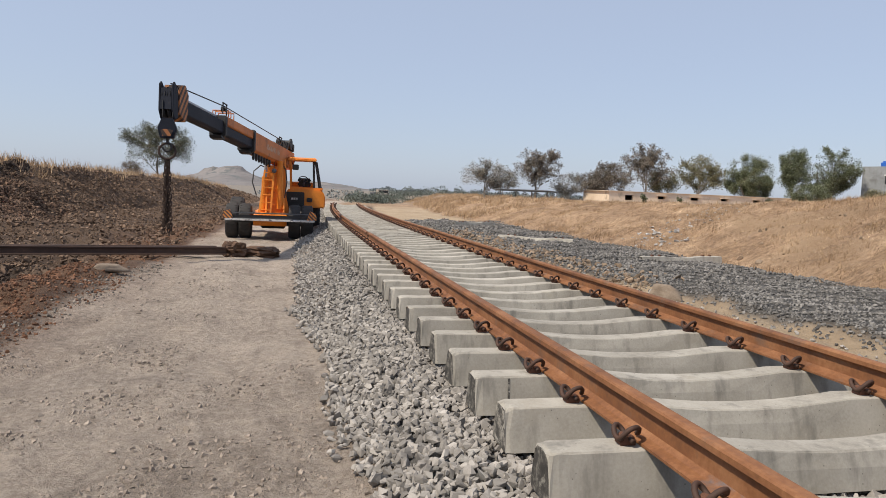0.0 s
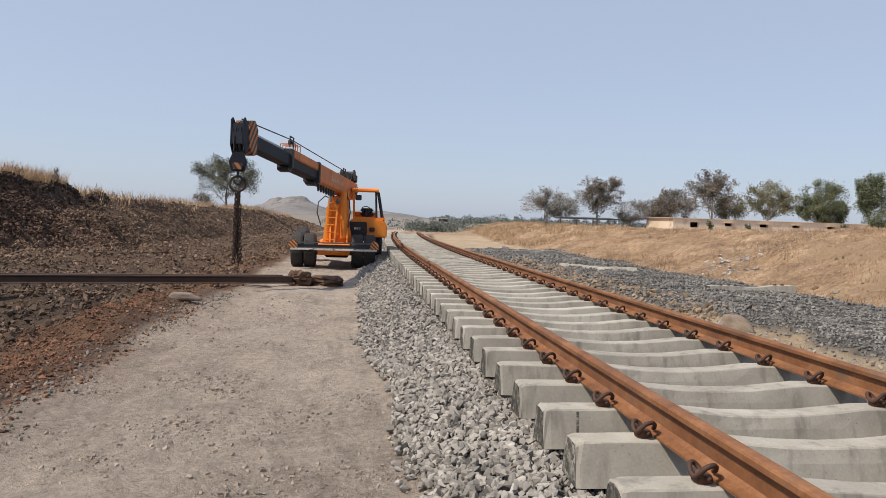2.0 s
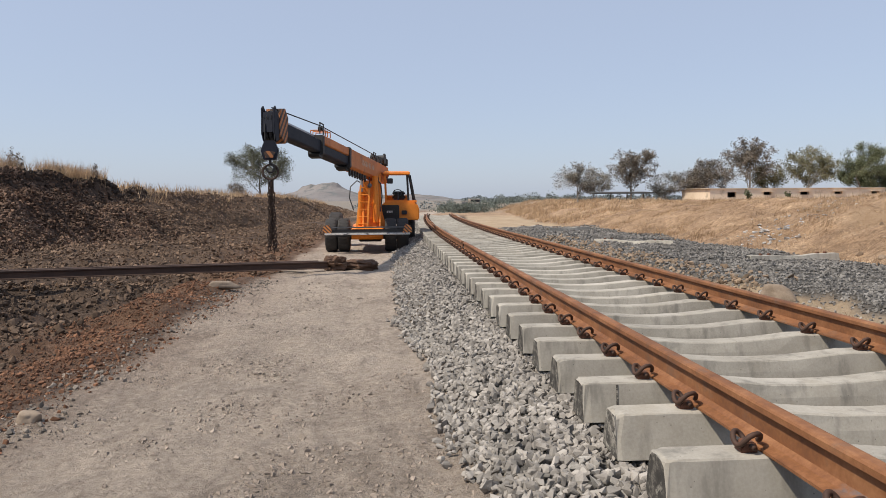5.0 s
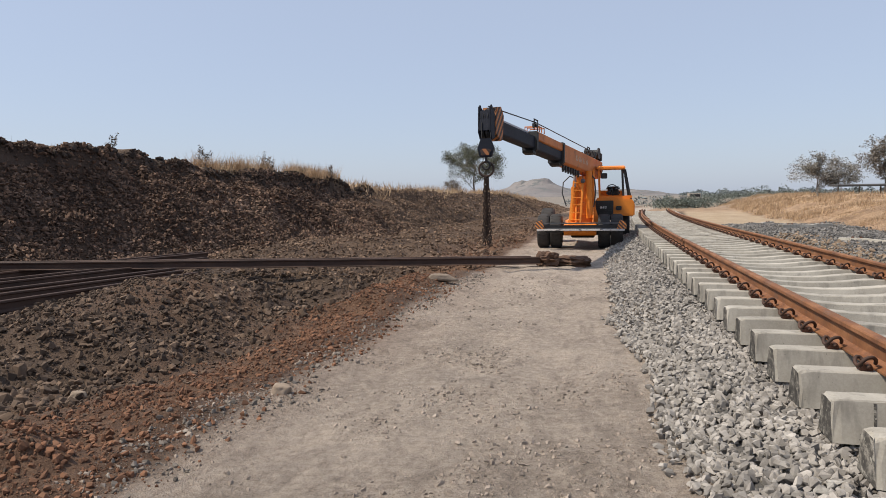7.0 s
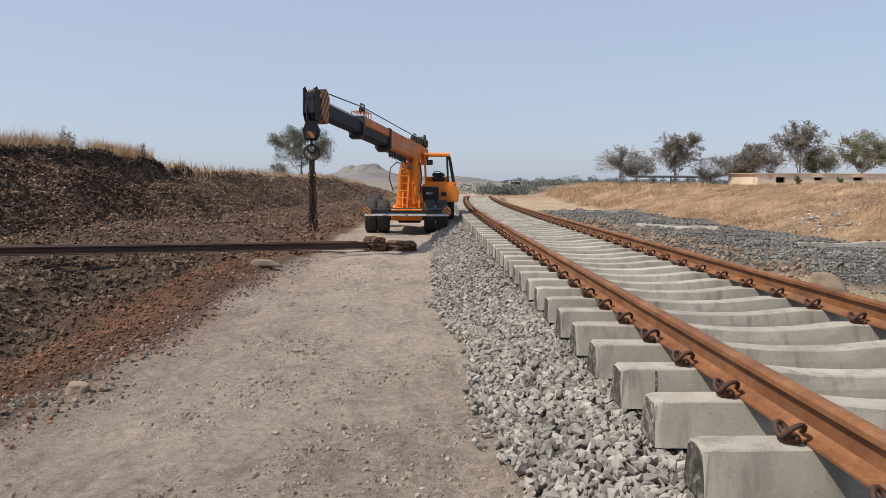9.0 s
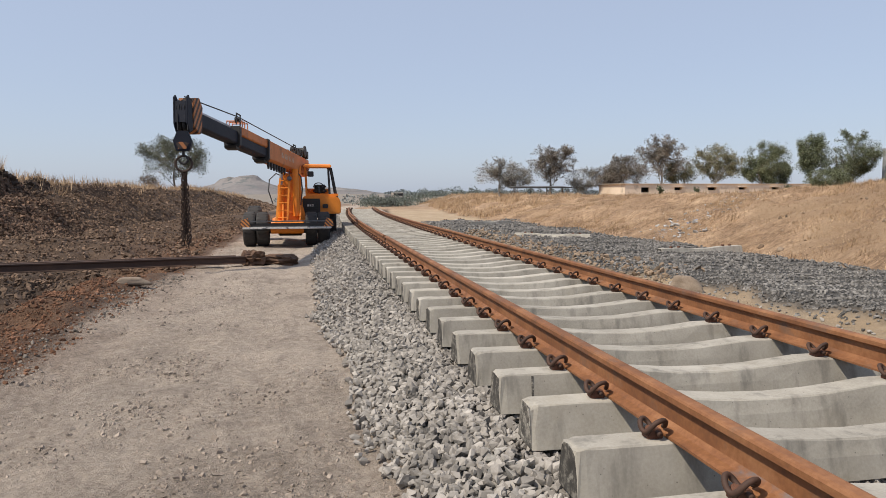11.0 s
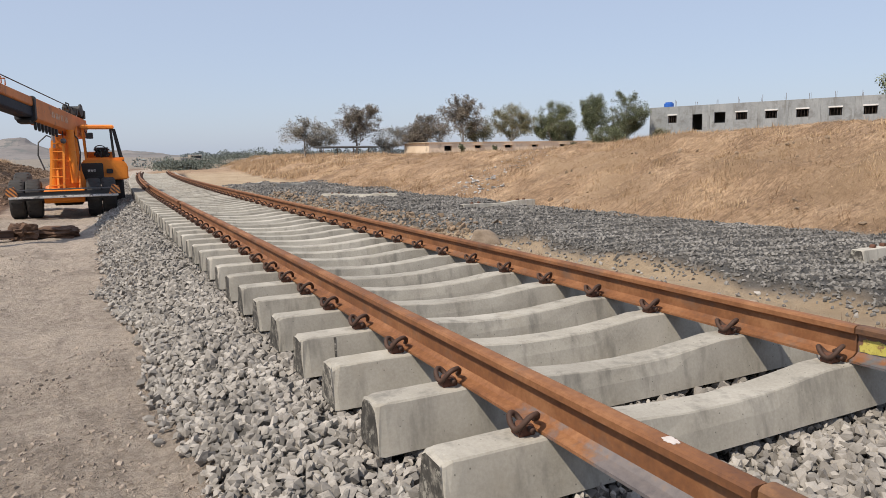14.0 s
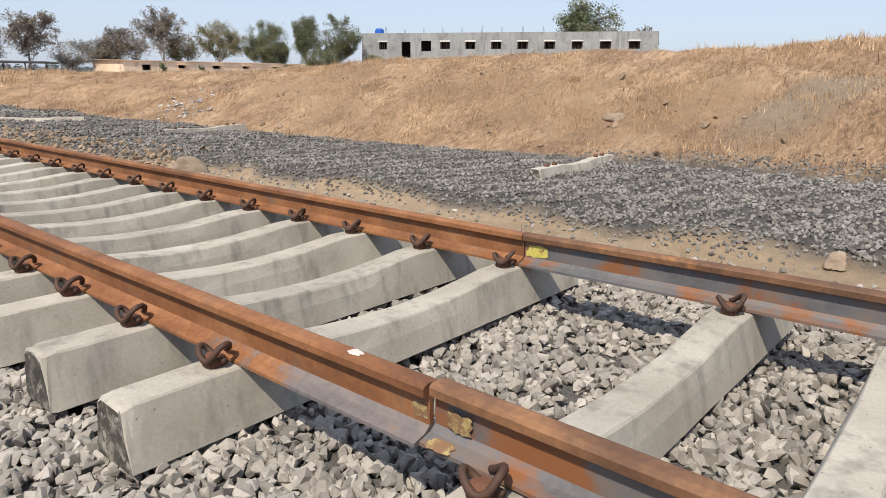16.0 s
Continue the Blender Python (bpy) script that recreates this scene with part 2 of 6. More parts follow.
def thing(name, at, label, category, group="", turn=0.0):
    e = new(name)
    e.empty_display_size = 0.1
    e.matrix_world = pose(*at, 0, 0, turn)
    return tagged(e, label, category, group)


# lattice noise on arrays
def lattice(x, y, seed):
    xi, yi = np.floor(x).astype(np.int64), np.floor(y).astype(np.int64)
    fx, fy = x - xi, y - yi
    fx, fy = fx * fx * (3 - 2 * fx), fy * fy * (3 - 2 * fy)

    def h(a, b):
        v = (a * 374761393 + b * 668265263 + seed * 974711) & 0x7FFFFFFF
        v = ((v ^ (v >> 13)) * 1274126177) & 0x7FFFFFFF
        return ((v ^ (v >> 16)) & 0xFFFF) / 65535.0

    return (h(xi, yi) * (1 - fx) + h(xi + 1, yi) * fx) * (1 - fy) + (h(xi, yi + 1) * (1 - fx) + h(xi + 1, yi + 1) * fx) * fy


def fractal(x, y, size, octaves=4, seed=0, gain=0.5):
    out, amp, tot = 0.0, 1.0, 0.0
    for k in range(octaves):
        out = out + amp * (lattice(x / size * 2**k, y / size * 2**k, seed + 31 * k) - 0.5)
        tot += amp
        amp *= gain
    return out / tot * 2


def step(a, b, v):
    t = np.clip((v - a) / (b - a), 0, 1)
    return t * t * (3 - 2 * t)

# ---------------------------------------------------------------- ground


def centre(y):
    """The track's middle line: straight, then easing to the right."""
    return 0.0011 * np.maximum(np.asarray(y, float) - 15.0, 0.0) ** 2


def toe_left(y):
    return np.interp(y, [-30, 8, 14, 20, 26, 33, 45, 58, 90], [-15.0, -15.2, -15.8, -15.0, -14.2, -12.8, -10.5, -8.0, -7.0])


def crest_left(y):
    """Height of the cut bank beside the road."""
    return np.interp(y, [-30, 10, 14, 17.5, 19.5, 23, 28, 32.2, 33.6, 38, 50, 60, 72, 90, 110], [2.7, 2.62, 2.6, 2.6, 2.45, 2.32, 2.16, 2.05, 1.72, 1.66, 1.55, 1.35, 1.0, 0.5, -0.4])


def toe_right(y):
    return np.interp(y, [-30, -2, 2, 6, 10, 15, 22, 30, 40, 60, 90], [9.9, 9.5, 9.5, 9.1, 8.6, 8.5, 8.3, 8.3, 8.4, 9.2, 13.0])


def bed_edge(y):
    """Where the stone bed begins beside the track."""
    return np.interp(y, [-30, 0, 6, 9, 12, 40], [4.45, 4.4, 4.3, 4.1, 3.6, 3.6])


def crest_right(y):
    return np.interp(y, [-40, 0, 3, 8, 14, 20, 24, 33, 48, 90, 140], [2.1, 1.82, 1.72, 1.64, 1.46, 1.17, 0.98, 0.88, 0.86, 0.95, 0.8])


def height(x, y):
    x, y = np.asarray(x, float), np.asarray(y, float)
    u = x - centre(y)
    z = np.full(np.broadcast(x, y).shape, -0.5)
    # road
    on_road = step(-5.5, -4.9, u) * (1 - step(-2.3, -2.0, u))
    z = z + on_road * (0.035 * fractal(x, y, 1.2, 4, 3) + 0.034 * fractal(x, y, 0.35, 4, 5) - 0.03 * np.exp(-((u + 2.95 + 0.1 * fractal(x * 0, y, 3.0, 2, 6)) / 0.22) ** 2) - 0.03 * np.exp(-((u + 4.45 + 0.1 * fractal(x * 0, y, 3.0, 2, 6)) / 0.22) ** 2))
    # ballast bed under the track, up to its end
    bed = step(-2.25, -1.5, u) * (1 - step(1.7, 2.5, u)) * (1 - step(50, 54, y))
    z = z + bed * (0.235 + 0.02 * fractal(x, y, 0.5, 3, 9))
    # strip and stone bed on the right
    z = z + 0.05 * step(2.4, 3.0, u) * fractal(x, y, 0.8, 4, 11)
    wob = 0.35 * fractal(x, y, 2.0, 3, 21)
    gravel = step(-0.2, 0.3, x - bed_edge(y) + wob) * (1 - step(-0.2, 0.6, x - toe_right(y) + wob)) * (1 - step(34, 40, y))
    z = z - 0.12 * step(2.3, 3.2, u) * (1 - np.clip((x - toe_right(y)) / 3.0, 0, 1)) * (1 - step(45, 60, y))
    z = z + gravel * (0.17 + 0.05 * fractal(x, y, 1.6, 3, 13) + 0.022 * np.sin((y + 0.25 * x) * 11.0 + 2.0 * fractal(x, y, 2.5, 2, 15)))
    # right bank: slope, crest, level land behind
    up = np.clip((x + 0.8 * fractal(x, y, 5.0, 3, 27) - toe_right(y)) / 5.6, 0, 1)
    up = up + 0.10 * np.sin(up * math.pi) * fractal(x, y, 3.0, 4, 29)
    z = z + (crest_right(y) + 0.5) * np.clip(up, 0, 1) ** 0.9 * (1 - step(100, 180, y)) + step(0.05, 0.3, up) * (0.20 * fractal(x, y, 1.3, 4, 31) + 0.10 * fractal(x, y, 0.55, 3, 33))
    # the road and the ground beside it sink a little past the first rails
    z = z - 0.07 * step(9, 14, y) * (1 - step(30, 42, y)) * (1 - step(-2.5, -2.1, u)) * (1 - step(0, 2, toe_left(y) - x))
    # left: broken ground between road and bank
    under = np.exp(-(((x + 13.0) / 3.0) ** 4 + ((y - 8.5) / 6.5) ** 4))
    rough = step(4.9, 5.9, -u) * (1 - 0.85 * under)
    z = z - 0.05 * under
    tame = 1 - step(40, 60, y)
    z = z + rough * tame * (0.34 * fractal(x, y, 1.9, 4, 37) + 0.20 * fractal(x, y, 0.6, 4, 39) - 0.08)
    z = z - tame * 0.26 * np.exp(-((u + 7.6 + 0.5 * fractal(x, y, 3.0, 2, 45)) / 1.0) ** 2) * (1 - step(9, 12, y))
    z = z + tame * 0.16 * np.exp(-((u + 5.7) / 0.5) ** 2) * (0.6 + fractal(x, y, 1.2, 3, 41))
    z = z + 0.34 * np.exp(-(((x + 9.0) / 1.5) ** 2 + ((y - 7.2) / 2.0) ** 2)) + 0.35 * np.exp(-(((x + 10.0) / 3.5) ** 2 + ((y - 19) / 3.5) ** 2))
    back = np.clip((toe_left(y) - x + 0.7 * fractal(x, y, 3.2, 3, 47)) / 3.1, 0, 1)
    z = z + (crest_left(y) + 0.10 * fractal(y, y * 0 + 3.3, 4.0, 3, 49) * (1 - step(28, 34, y)) + 0.5) * (back ** 1.1) * (1 - step(95, 112, y)) + 0.26 * step(0.05, 0.3, back) * (1 - step(0.9, 1.0, back)) * fractal(x, y, 1.0, 4, 51)
    z = z + 0.30 * step(0.90, 0.95, back) * (1 - step(34, 44, y)) * (1 + 0.45 * fractal(x, y, 1.5, 3, 53))
    # far land
    far = step(90, 400, np.hypot(x, y))
    z = z + far * (2.2 * fractal(x, y, 160, 3, 61) + 0.8)
    return z


def spread(lo, hi, fine_lo, fine_hi, fine, mid, reach):
    """Coordinates that are close together in the middle and run out to the horizon."""
    a = list(np.arange(fine_lo, fine_hi, fine))
    v = a[-1]
    while v < hi:
        v += mid
        a.append(v)
    d = mid
    while v < reach:
        d *= 1.28
        v += d
        a.append(v)
    v, d, b = fine_lo, mid, []
    while v > lo:
        v -= mid
        b.append(v)
    while v > -reach:
        d *= 1.28
        v -= d
        b.append(v)
    return np.array(b[::-1] + a)


def build_ground():
    xs = spread(-24, 22, -8.6, 4.4, 0.085, 0.22, 3500)
    ys = spread(-8, 62, -1.6, 10.5, 0.085, 0.24, 3500)
    X, Y = np.meshgrid(xs, ys)
    Z = height(X, Y)
    nx, ny = len(xs), len(ys)
    me = bpy.data.meshes.new("ground")
    co = np.stack([X, Y, Z], -1).reshape(-1, 3)
    i = np.arange(nx * ny).reshape(ny, nx)
    quads = np.stack([i[:-1, :-1], i[:-1, 1:], i[1:, 1:], i[1:, :-1]], -1).reshape(-1, 4)
    me.vertices.add(len(co))
    me.vertices.foreach_set("co", co.astype(np.float32).ravel())
    me.loops.add(quads.size)
    me.loops.foreach_set("vertex_index", quads.astype(np.int32).ravel())
    me.polygons.add(len(quads))
    me.polygons.foreach_set("loop_start", np.arange(0, quads.size, 4, dtype=np.int32))
    me.polygons.foreach_set("use_smooth", np.ones(len(quads), bool))
    me.update()
    me.validate()
    # what lies where: cover of each kind, 0 to 1
    x, y = X.ravel(), Y.ravel()
    u = x - centre(y)
    wob = 0.5 * fractal(x, y, 1.1, 4, 71)
    kinds = {
        "road_dust": step(-5.25, -4.95, u + wob * 0.5) * (1 - step(-1.9, -1.6, u)),
        "red_soil": 0.9 * np.exp(-((u + 6.0 + wob) / 0.95) ** 2) + 0.6 * np.exp(-(((x + 9.0 + wob) / 1.6) ** 2 + ((y - 7.0) / 2.2) ** 2)) + 0.45 * step(0.2, 0.5, fractal(x, y, 3.0, 4, 73)) * step(-14, -8, x) * (1 - step(-8, -6, x)),
        "dry_grass": np.clip(step(-0.3, 0.5, x - toe_right(y) + wob) + step(3.15, 3.5, toe_left(y) - x + 0.4 * wob) * (0.45 + 0.55 * step(18, 24, y)) + step(60, 80, y), 0, 1),
        "sand": step(2.0, 2.5, u) * (1 - step(-0.2, 0.5, x - toe_right(y))),
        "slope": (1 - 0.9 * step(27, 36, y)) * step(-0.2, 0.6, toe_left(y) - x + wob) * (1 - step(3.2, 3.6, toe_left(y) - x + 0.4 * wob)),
        "stone_bed": step(-0.1, 0.2, x - bed_edge(y) + wob * 0.5) * (1 - step(-0.2, 0.3, x - toe_right(y) + wob)) * (1 - step(34, 40, y)),
        "ballast": step(-2.0, -1.75, u) * (1 - step(1.9, 2.2, u)) * (1 - step(50, 54, y)),
        "scree": step(9, 17, y + 3 * wob) * (1 - step(48, 60, y)) * step(4.9, 5.6, -u) * (1 - 0.75 * step(-0.3, 0.8, toe_left(y) - x) * (1 - step(30, 36, y))),
        "far_land": step(70, 130, y),
        "bare": step(0.02, 0.35, fractal(x, y, 2.4, 4, 75)) * np.clip((x - toe_right(y)) * 0.5, 0, 1) * (1 - step(30, 45, y)),
        "grey_soil": 0.95 * np.exp(-(((x - 12.0 + wob) / 1.5) ** 4 + ((y - 0.95 + 0.5 * (x - 12.0) + 0.4 * wob) / 0.75) ** 4)),
    }
    for name, v in kinds.items():
        me.attributes.new(name, "FLOAT", "POINT").data.foreach_set("value", np.clip(v, 0, 1).astype(np.float32))
    m, nt, nodes, bsdf = tree_of("ground_soil")
    pos = nodes.new("ShaderNodeNewGeometry").outputs["Position"]
    big, mid, fine = noise_node(nt, pos, 0.7, 5), noise_node(nt, pos, 6, 6, 0.6), noise_node(nt, pos, 45, 6, 0.7)
    mixed = math_node(nt, "ADD", math_node(nt, "MULTIPLY", mid, 0.5), math_node(nt, "MULTIPLY", fine, 0.5))
    both = math_node(nt, "ADD", math_node(nt, "MULTIPLY", big, 0.5), math_node(nt, "MULTIPLY", mixed, 0.5))

    def cover(name):
        a = nodes.new("ShaderNodeAttribute")
        a.attribute_name = name
        return a.outputs["Fac"]

    col = ramp_node(nt, both, [(0.36, (0.026, 0.016, 0.010)), (0.5, (0.068, 0.043, 0.027)), (0.64, (0.135, 0.092, 0.063))])
    crumb = noise_node(nt, pos, 130, 3, 0.7)
    clod = noise_node(nt, pos, 16, 8, 0.75)
    gritty = math_node(nt, "ADD", math_node(nt, "MULTIPLY", both, 0.3), math_node(nt, "ADD", math_node(nt, "MULTIPLY", crumb, 0.3), math_node(nt, "MULTIPLY", clod, 0.4)))
    road = ramp_node(nt, gritty, [(0.40, (0.20, 0.160, 0.128)), (0.48, (0.375, 0.310, 0.250)), (0.56, (0.51, 0.432, 0.358))])
    tracks = nodes.new("ShaderNodeVectorMath")
    tracks.operation = "MULTIPLY"
    tracks.inputs[1].default_value = (3.4, 1.5, 3.0)
    nt.links.new(pos, tracks.inputs[0])
    scuff = noise_node(nt, tracks.outputs[0], 1.0, 7, 0.68, 0.8)
    road = mix_node(nt, 0.85, road, ramp_node(nt, scuff, [(0.36, (0.70, 0.68, 0.66)), (0.47, (0.97, 0.955, 0.94)), (0.64, (1.16, 1.14, 1.11))]), "MULTIPLY")
    red = ramp_node(nt, mixed, [(0.36, (0.075, 0.038, 0.021)), (0.5, (0.165, 0.089, 0.051)), (0.64, (0.26, 0.155, 0.097))])
    grass = ramp_node(nt, both, [(0.36, (0.17, 0.104, 0.060)), (0.5, (0.345, 0.228, 0.138)), (0.64, (0.54, 0.382, 0.246))])
    combed = nodes.new("ShaderNodeVectorMath")
    combed.operation = "MULTIPLY"
    combed.inputs[1].default_value = (3.0, 11.0, 4.0)
    nt.links.new(pos, combed.inputs[0])
    thatch = noise_node(nt, combed.outputs[0], 1.0, 7, 0.7, 1.2)
    grass = mix_node(nt, 0.8, grass, ramp_node(nt, thatch, [(0.36, (0.42, 0.39, 0.35)), (0.5, (0.98, 0.97, 0.95)), (0.64, (1.45, 1.45, 1.45))]), "MULTIPLY")
    sand = ramp_node(nt, both, [(0.3, (0.30, 0.215, 0.135)), (0.5, (0.42, 0.315, 0.205)), (0.7, (0.52, 0.41, 0.29))])
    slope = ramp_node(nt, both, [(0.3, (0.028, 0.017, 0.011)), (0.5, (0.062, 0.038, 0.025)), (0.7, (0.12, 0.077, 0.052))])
    bare = ramp_node(nt, both, [(0.3, (0.20, 0.124, 0.069)), (0.5, (0.33, 0.22, 0.13)), (0.7, (0.44, 0.315, 0.198))])
    # bed ground painted dark: shade in the gaps between stones, put into the colour
    bedc = ramp_node(nt, mixed, [(0.36, (0.035, 0.033, 0.031)), (0.64, (0.15, 0.142, 0.132))])
    balc = ramp_node(nt, both, [(0.3, (0.12, 0.115, 0.105)), (0.7, (0.22, 0.21, 0.195))])
    scree = ramp_node(nt, both, [(0.34, (0.048, 0.028, 0.017)), (0.5, (0.098, 0.061, 0.038)), (0.66, (0.165, 0.11, 0.073))])
    grey_soil = ramp_node(nt, mixed, [(0.3, (0.20, 0.155, 0.11)), (0.5, (0.285, 0.23, 0.168)), (0.7, (0.35, 0.29, 0.22))])
    far_land = ramp_node(nt, both, [(0.3, (0.15, 0.125, 0.10)), (0.5, (0.22, 0.19, 0.155)), (0.7, (0.29, 0.25, 0.21))])
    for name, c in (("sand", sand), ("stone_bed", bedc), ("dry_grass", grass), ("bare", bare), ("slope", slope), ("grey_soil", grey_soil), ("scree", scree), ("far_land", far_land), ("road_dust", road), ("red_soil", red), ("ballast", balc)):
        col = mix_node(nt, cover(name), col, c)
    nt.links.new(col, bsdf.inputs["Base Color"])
    bsdf.inputs["Roughness"].default_value = 0.95
    lumps = noise_node(nt, pos, 11, 9, 0.72, 0.4)
    grit = noise_node(nt, pos, 38, 6, 0.75, 0.3)
    relief = math_node(nt, "ADD", math_node(nt, "MULTIPLY", lumps, 0.7), math_node(nt, "MULTIPLY", grit, 0.3))
    nt.links.new(bump_node(nt, relief, 1.0, 0.11), bsdf.inputs["Normal"])
    me.materials.append(m)
    return tagged(new("ground", me), "dusty earth with a haul road between rubble and dry grass banks", "ground", kind="structure")


build_ground()

# ---------------------------------------------------------------- track
def sleeper_body(seed):
    """A cast sleeper, deeper under the rails than in the middle, with chipped edges at its ends."""
    bm = bmesh.new()
    r = random.Random(seed)
    xs = [-1.375, -1.37, -1.355, -1.33, -1.29, -1.22, -1.1, -0.9, -0.62, -0.45, -0.25, 0.0]
    xs = xs + [-x for x in xs[-2::-1]]
    rings = []
    for x in xs:
        dip = float(np.interp(abs(x), [0, 0.25, 0.45, 0.62], [-0.043, -0.036, -0.018, 0.0]))
        end = max(0.0, (abs(x) - 1.33) / 0.045)
        chip = [max(0.0, r.uniform(-0.006, 0.012)) * (0.3 + end) for _ in range(2)]
        inn = 0.006 * end * end
        w, b = 0.076 - inn, 0.125 - inn
        top = dip - 0.010 * end * end
        ring = [(-b, -0.212), (-b * 0.52 - w * 0.48, -0.112), (-w - 0.0015, top - 0.006 - chip[0]), (-w + 0.004 + chip[0], top), (0.0, top + 0.001), (w - 0.004 - chip[1], top),
                (w + 0.0015, top - 0.006 - chip[1]), (b * 0.52 + w * 0.48, -0.112), (b, -0.212)]
        j = 0.0035 if end else 0.001
        rings.append([bm.verts.new((x + (r.uniform(-j, j) if abs(x) > 1.34 else 0), yy + r.uniform(-j, j), zz + r.uniform(-j, j))) for yy, zz in ring])
    n = len(rings[0])
    for one, two in zip(rings, rings[1:]):
        for k in range(n):
            bm.faces.new((one[k], one[(k + 1) % n], two[(k + 1) % n], two[k]))
    a, z = bm.faces.new(rings[0]), bm.faces.new(rings[-1][::-1])
    a.material_index = z.material_index = 1
    return bm_mesh("body", bm, [CONCRETE, BITUMEN])


def clip_mesh():
    """A rail clip bent from round bar: a leg through the shoulder, a heel outside it, an arch across and a toe on the rail's foot."""
    bm = bmesh.new()
    knots = [Vector(p) for p in ((0.0, -0.058, 0.026), (0.0, -0.028, 0.027), (0.0, 0.014, 0.030), (-0.004, 0.042, 0.046), (-0.022, 0.050, 0.064), (-0.044, 0.036, 0.062), (-0.054, 0.010, 0.040),
                                 (-0.050, -0.016, 0.026), (-0.040, -0.040, 0.044), (-0.018, -0.052, 0.074), (0.016, -0.046, 0.082), (0.042, -0.022, 0.066), (0.054, 0.004, 0.044), (0.058, 0.024, 0.032))]
    pts = []
    for k in range(len(knots) - 1):
        p0, p1, p2, p3 = knots[max(k - 1, 0)], knots[k], knots[k + 1], knots[min(k + 2, len(knots) - 1)]
        for t in (0.0, 0.5):
            pts.append(0.5 * (2 * p1 + (p2 - p0) * t + (2 * p0 - 5 * p1 + 4 * p2 - p3) * t * t + (3 * p1 - p0 - 3 * p2 + p3) * t**3))
    tube(bm, pts + [knots[-1]], 0.0115, 7)
    me = bm_mesh("clip", bm, CLIP_RUST)
    me.polygons.foreach_set("use_smooth", [True] * len(me.polygons))
    return me


def shoulder_mesh():
    bm = bmesh.new()
    prism(bm, [(-0.042, 0.0), (0.03, 0.0), (0.03, 0.022), (0.018, 0.044), (-0.022, 0.046), (-0.042, 0.018)], "y", -0.03, 0.03, 0.004)
    return bm_mesh("shoulder", bm, SHOULDER_RUST)


BODIES, CLIP, SHOULDER = [sleeper_body(k) for k in range(7)], clip_mesh(), shoulder_mesh()
BODY = BODIES[0]
RAIL_X = 0.874
LIFT = 0.012


def laid_sleeper(y, turn=0.0, z=0.0, look_of=0):
    e = thing("concrete_sleeper", (float(centre(y)), y, z), "pale grey concrete sleeper with rusty rail clips on stone ballast", "railway sleeper", "sleepers of the track", turn)
    part("body", BODIES[look_of % 7], None, e)
    for s in (-1, 1):
        for o in (-1, 1):
            for name, me in (("shoulder", SHOULDER), ("clip", CLIP)):
                c = part(name, me, None, e)
                c.matrix_basis = pose(s * RAIL_X + o * 0.118, 0, 0.0 if name == "shoulder" else 0.004, 0, 0, 180 if o > 0 else 0)
    return e


rng = random.Random(4)
LAID = [0.01, 0.62, 1.218, 1.785, 2.372, 2.968, 3.56, 4.148, 4.758]
rows = [(-5.6, 0.2), (-5.0, -0.3), (-4.38, 0.1), (-3.75, 0.0), (-3.1, 0.2), (-2.47, -0.3), (-1.84, 0.3), (-1.182, -0.6)] + [(y, rng.uniform(-0.5, 0.5)) for y in LAID]
rows += [(4.758 + k * 0.595 + rng.uniform(-0.012, 0.012), rng.uniform(-0.6, 0.6)) for k in range(1, 77)]
for k, (y, turn) in enumerate(rows):
    made = laid_sleeper(y, turn - math.degrees(math.atan(0.0022 * max(y - 15, 0))), LIFT, look_of=k)
    if y < -1:
        made.matrix_world = pose(0, y, LIFT + 0.009, 0, -0.6, turn)
    if abs(y - 1.8) < 0.1:
        bm = bmesh.new()
        prism(bm, [(-1.178, -0.212), (-1.166, -0.212), (-1.172, -0.12), (-1.168, -0.012), (-1.180, -0.012), (-1.184, -0.12)], "y", -0.128, -0.02)
        for v in bm.verts:
            if v.co.y < -0.1:
                v.co.y = -0.0785 - (-v.co.z / 0.212) * 0.0485
        part("crack", bm, BITUMEN, made, "dark crack in the concrete")

RAIL_OUTLINE = [(-0.075, 0.0), (0.075, 0.0), (0.075, 0.012), (0.03, 0.024), (0.0085, 0.042), (0.0085, 0.118), (0.018, 0.130), (0.036, 0.136), (0.036, 0.160), (0.030, 0.168),
                (0.018, 0.172), (-0.018, 0.172), (-0.030, 0.168), (-0.036, 0.160), (-0.036, 0.136), (-0.018, 0.130), (-0.0085, 0.118), (-0.0085, 0.042), (-0.03, 0.024), (-0.075, 0.012)]


def sweep(points, outline=RAIL_OUTLINE):
    """The outline drawn along a line of points."""
    bm = bmesh.new()
    pts = [Vector(p) for p in points]
    rings = []
    for k, p in enumerate(pts):
        d = (pts[min(k + 1, len(pts) - 1)] - pts[max(k - 1, 0)]).normalized()
        s = d.cross(Vector((0, 0, 1))).normalized()
        u = s.cross(d)
        rings.append([bm.verts.new(p + s * a + u * b) for a, b in outline])
    n = len(outline)
    for one, two in zip(rings, rings[1:]):
        for k in range(n):
            bm.faces.new((one[k], one[(k + 1) % n], two[(k + 1) % n], two[k]))
    bm.faces.new(rings[0])
    bm.faces.new(rings[-1][::-1])
    return bm


FOOT = [(-0.075, 0.0), (0.075, 0.0), (0.075, 0.012), (0.03, 0.024), (0.0085, 0.042), (-0.0085, 0.042), (-0.03, 0.024), (-0.075, 0.012)]
WEB = [(-0.0085, 0.042), (0.0085, 0.042), (0.0085, 0.118), (0.016, 0.129), (-0.016, 0.129), (-0.0085, 0.118)]
HEAD = [(-0.016, 0.129), (0.016, 0.129), (0.036, 0.136), (0.036, 0.160), (0.030, 0.168), (0.018, 0.172), (-0.018, 0.172), (-0.030, 0.168), (-0.036, 0.160), (-0.036, 0.136)]


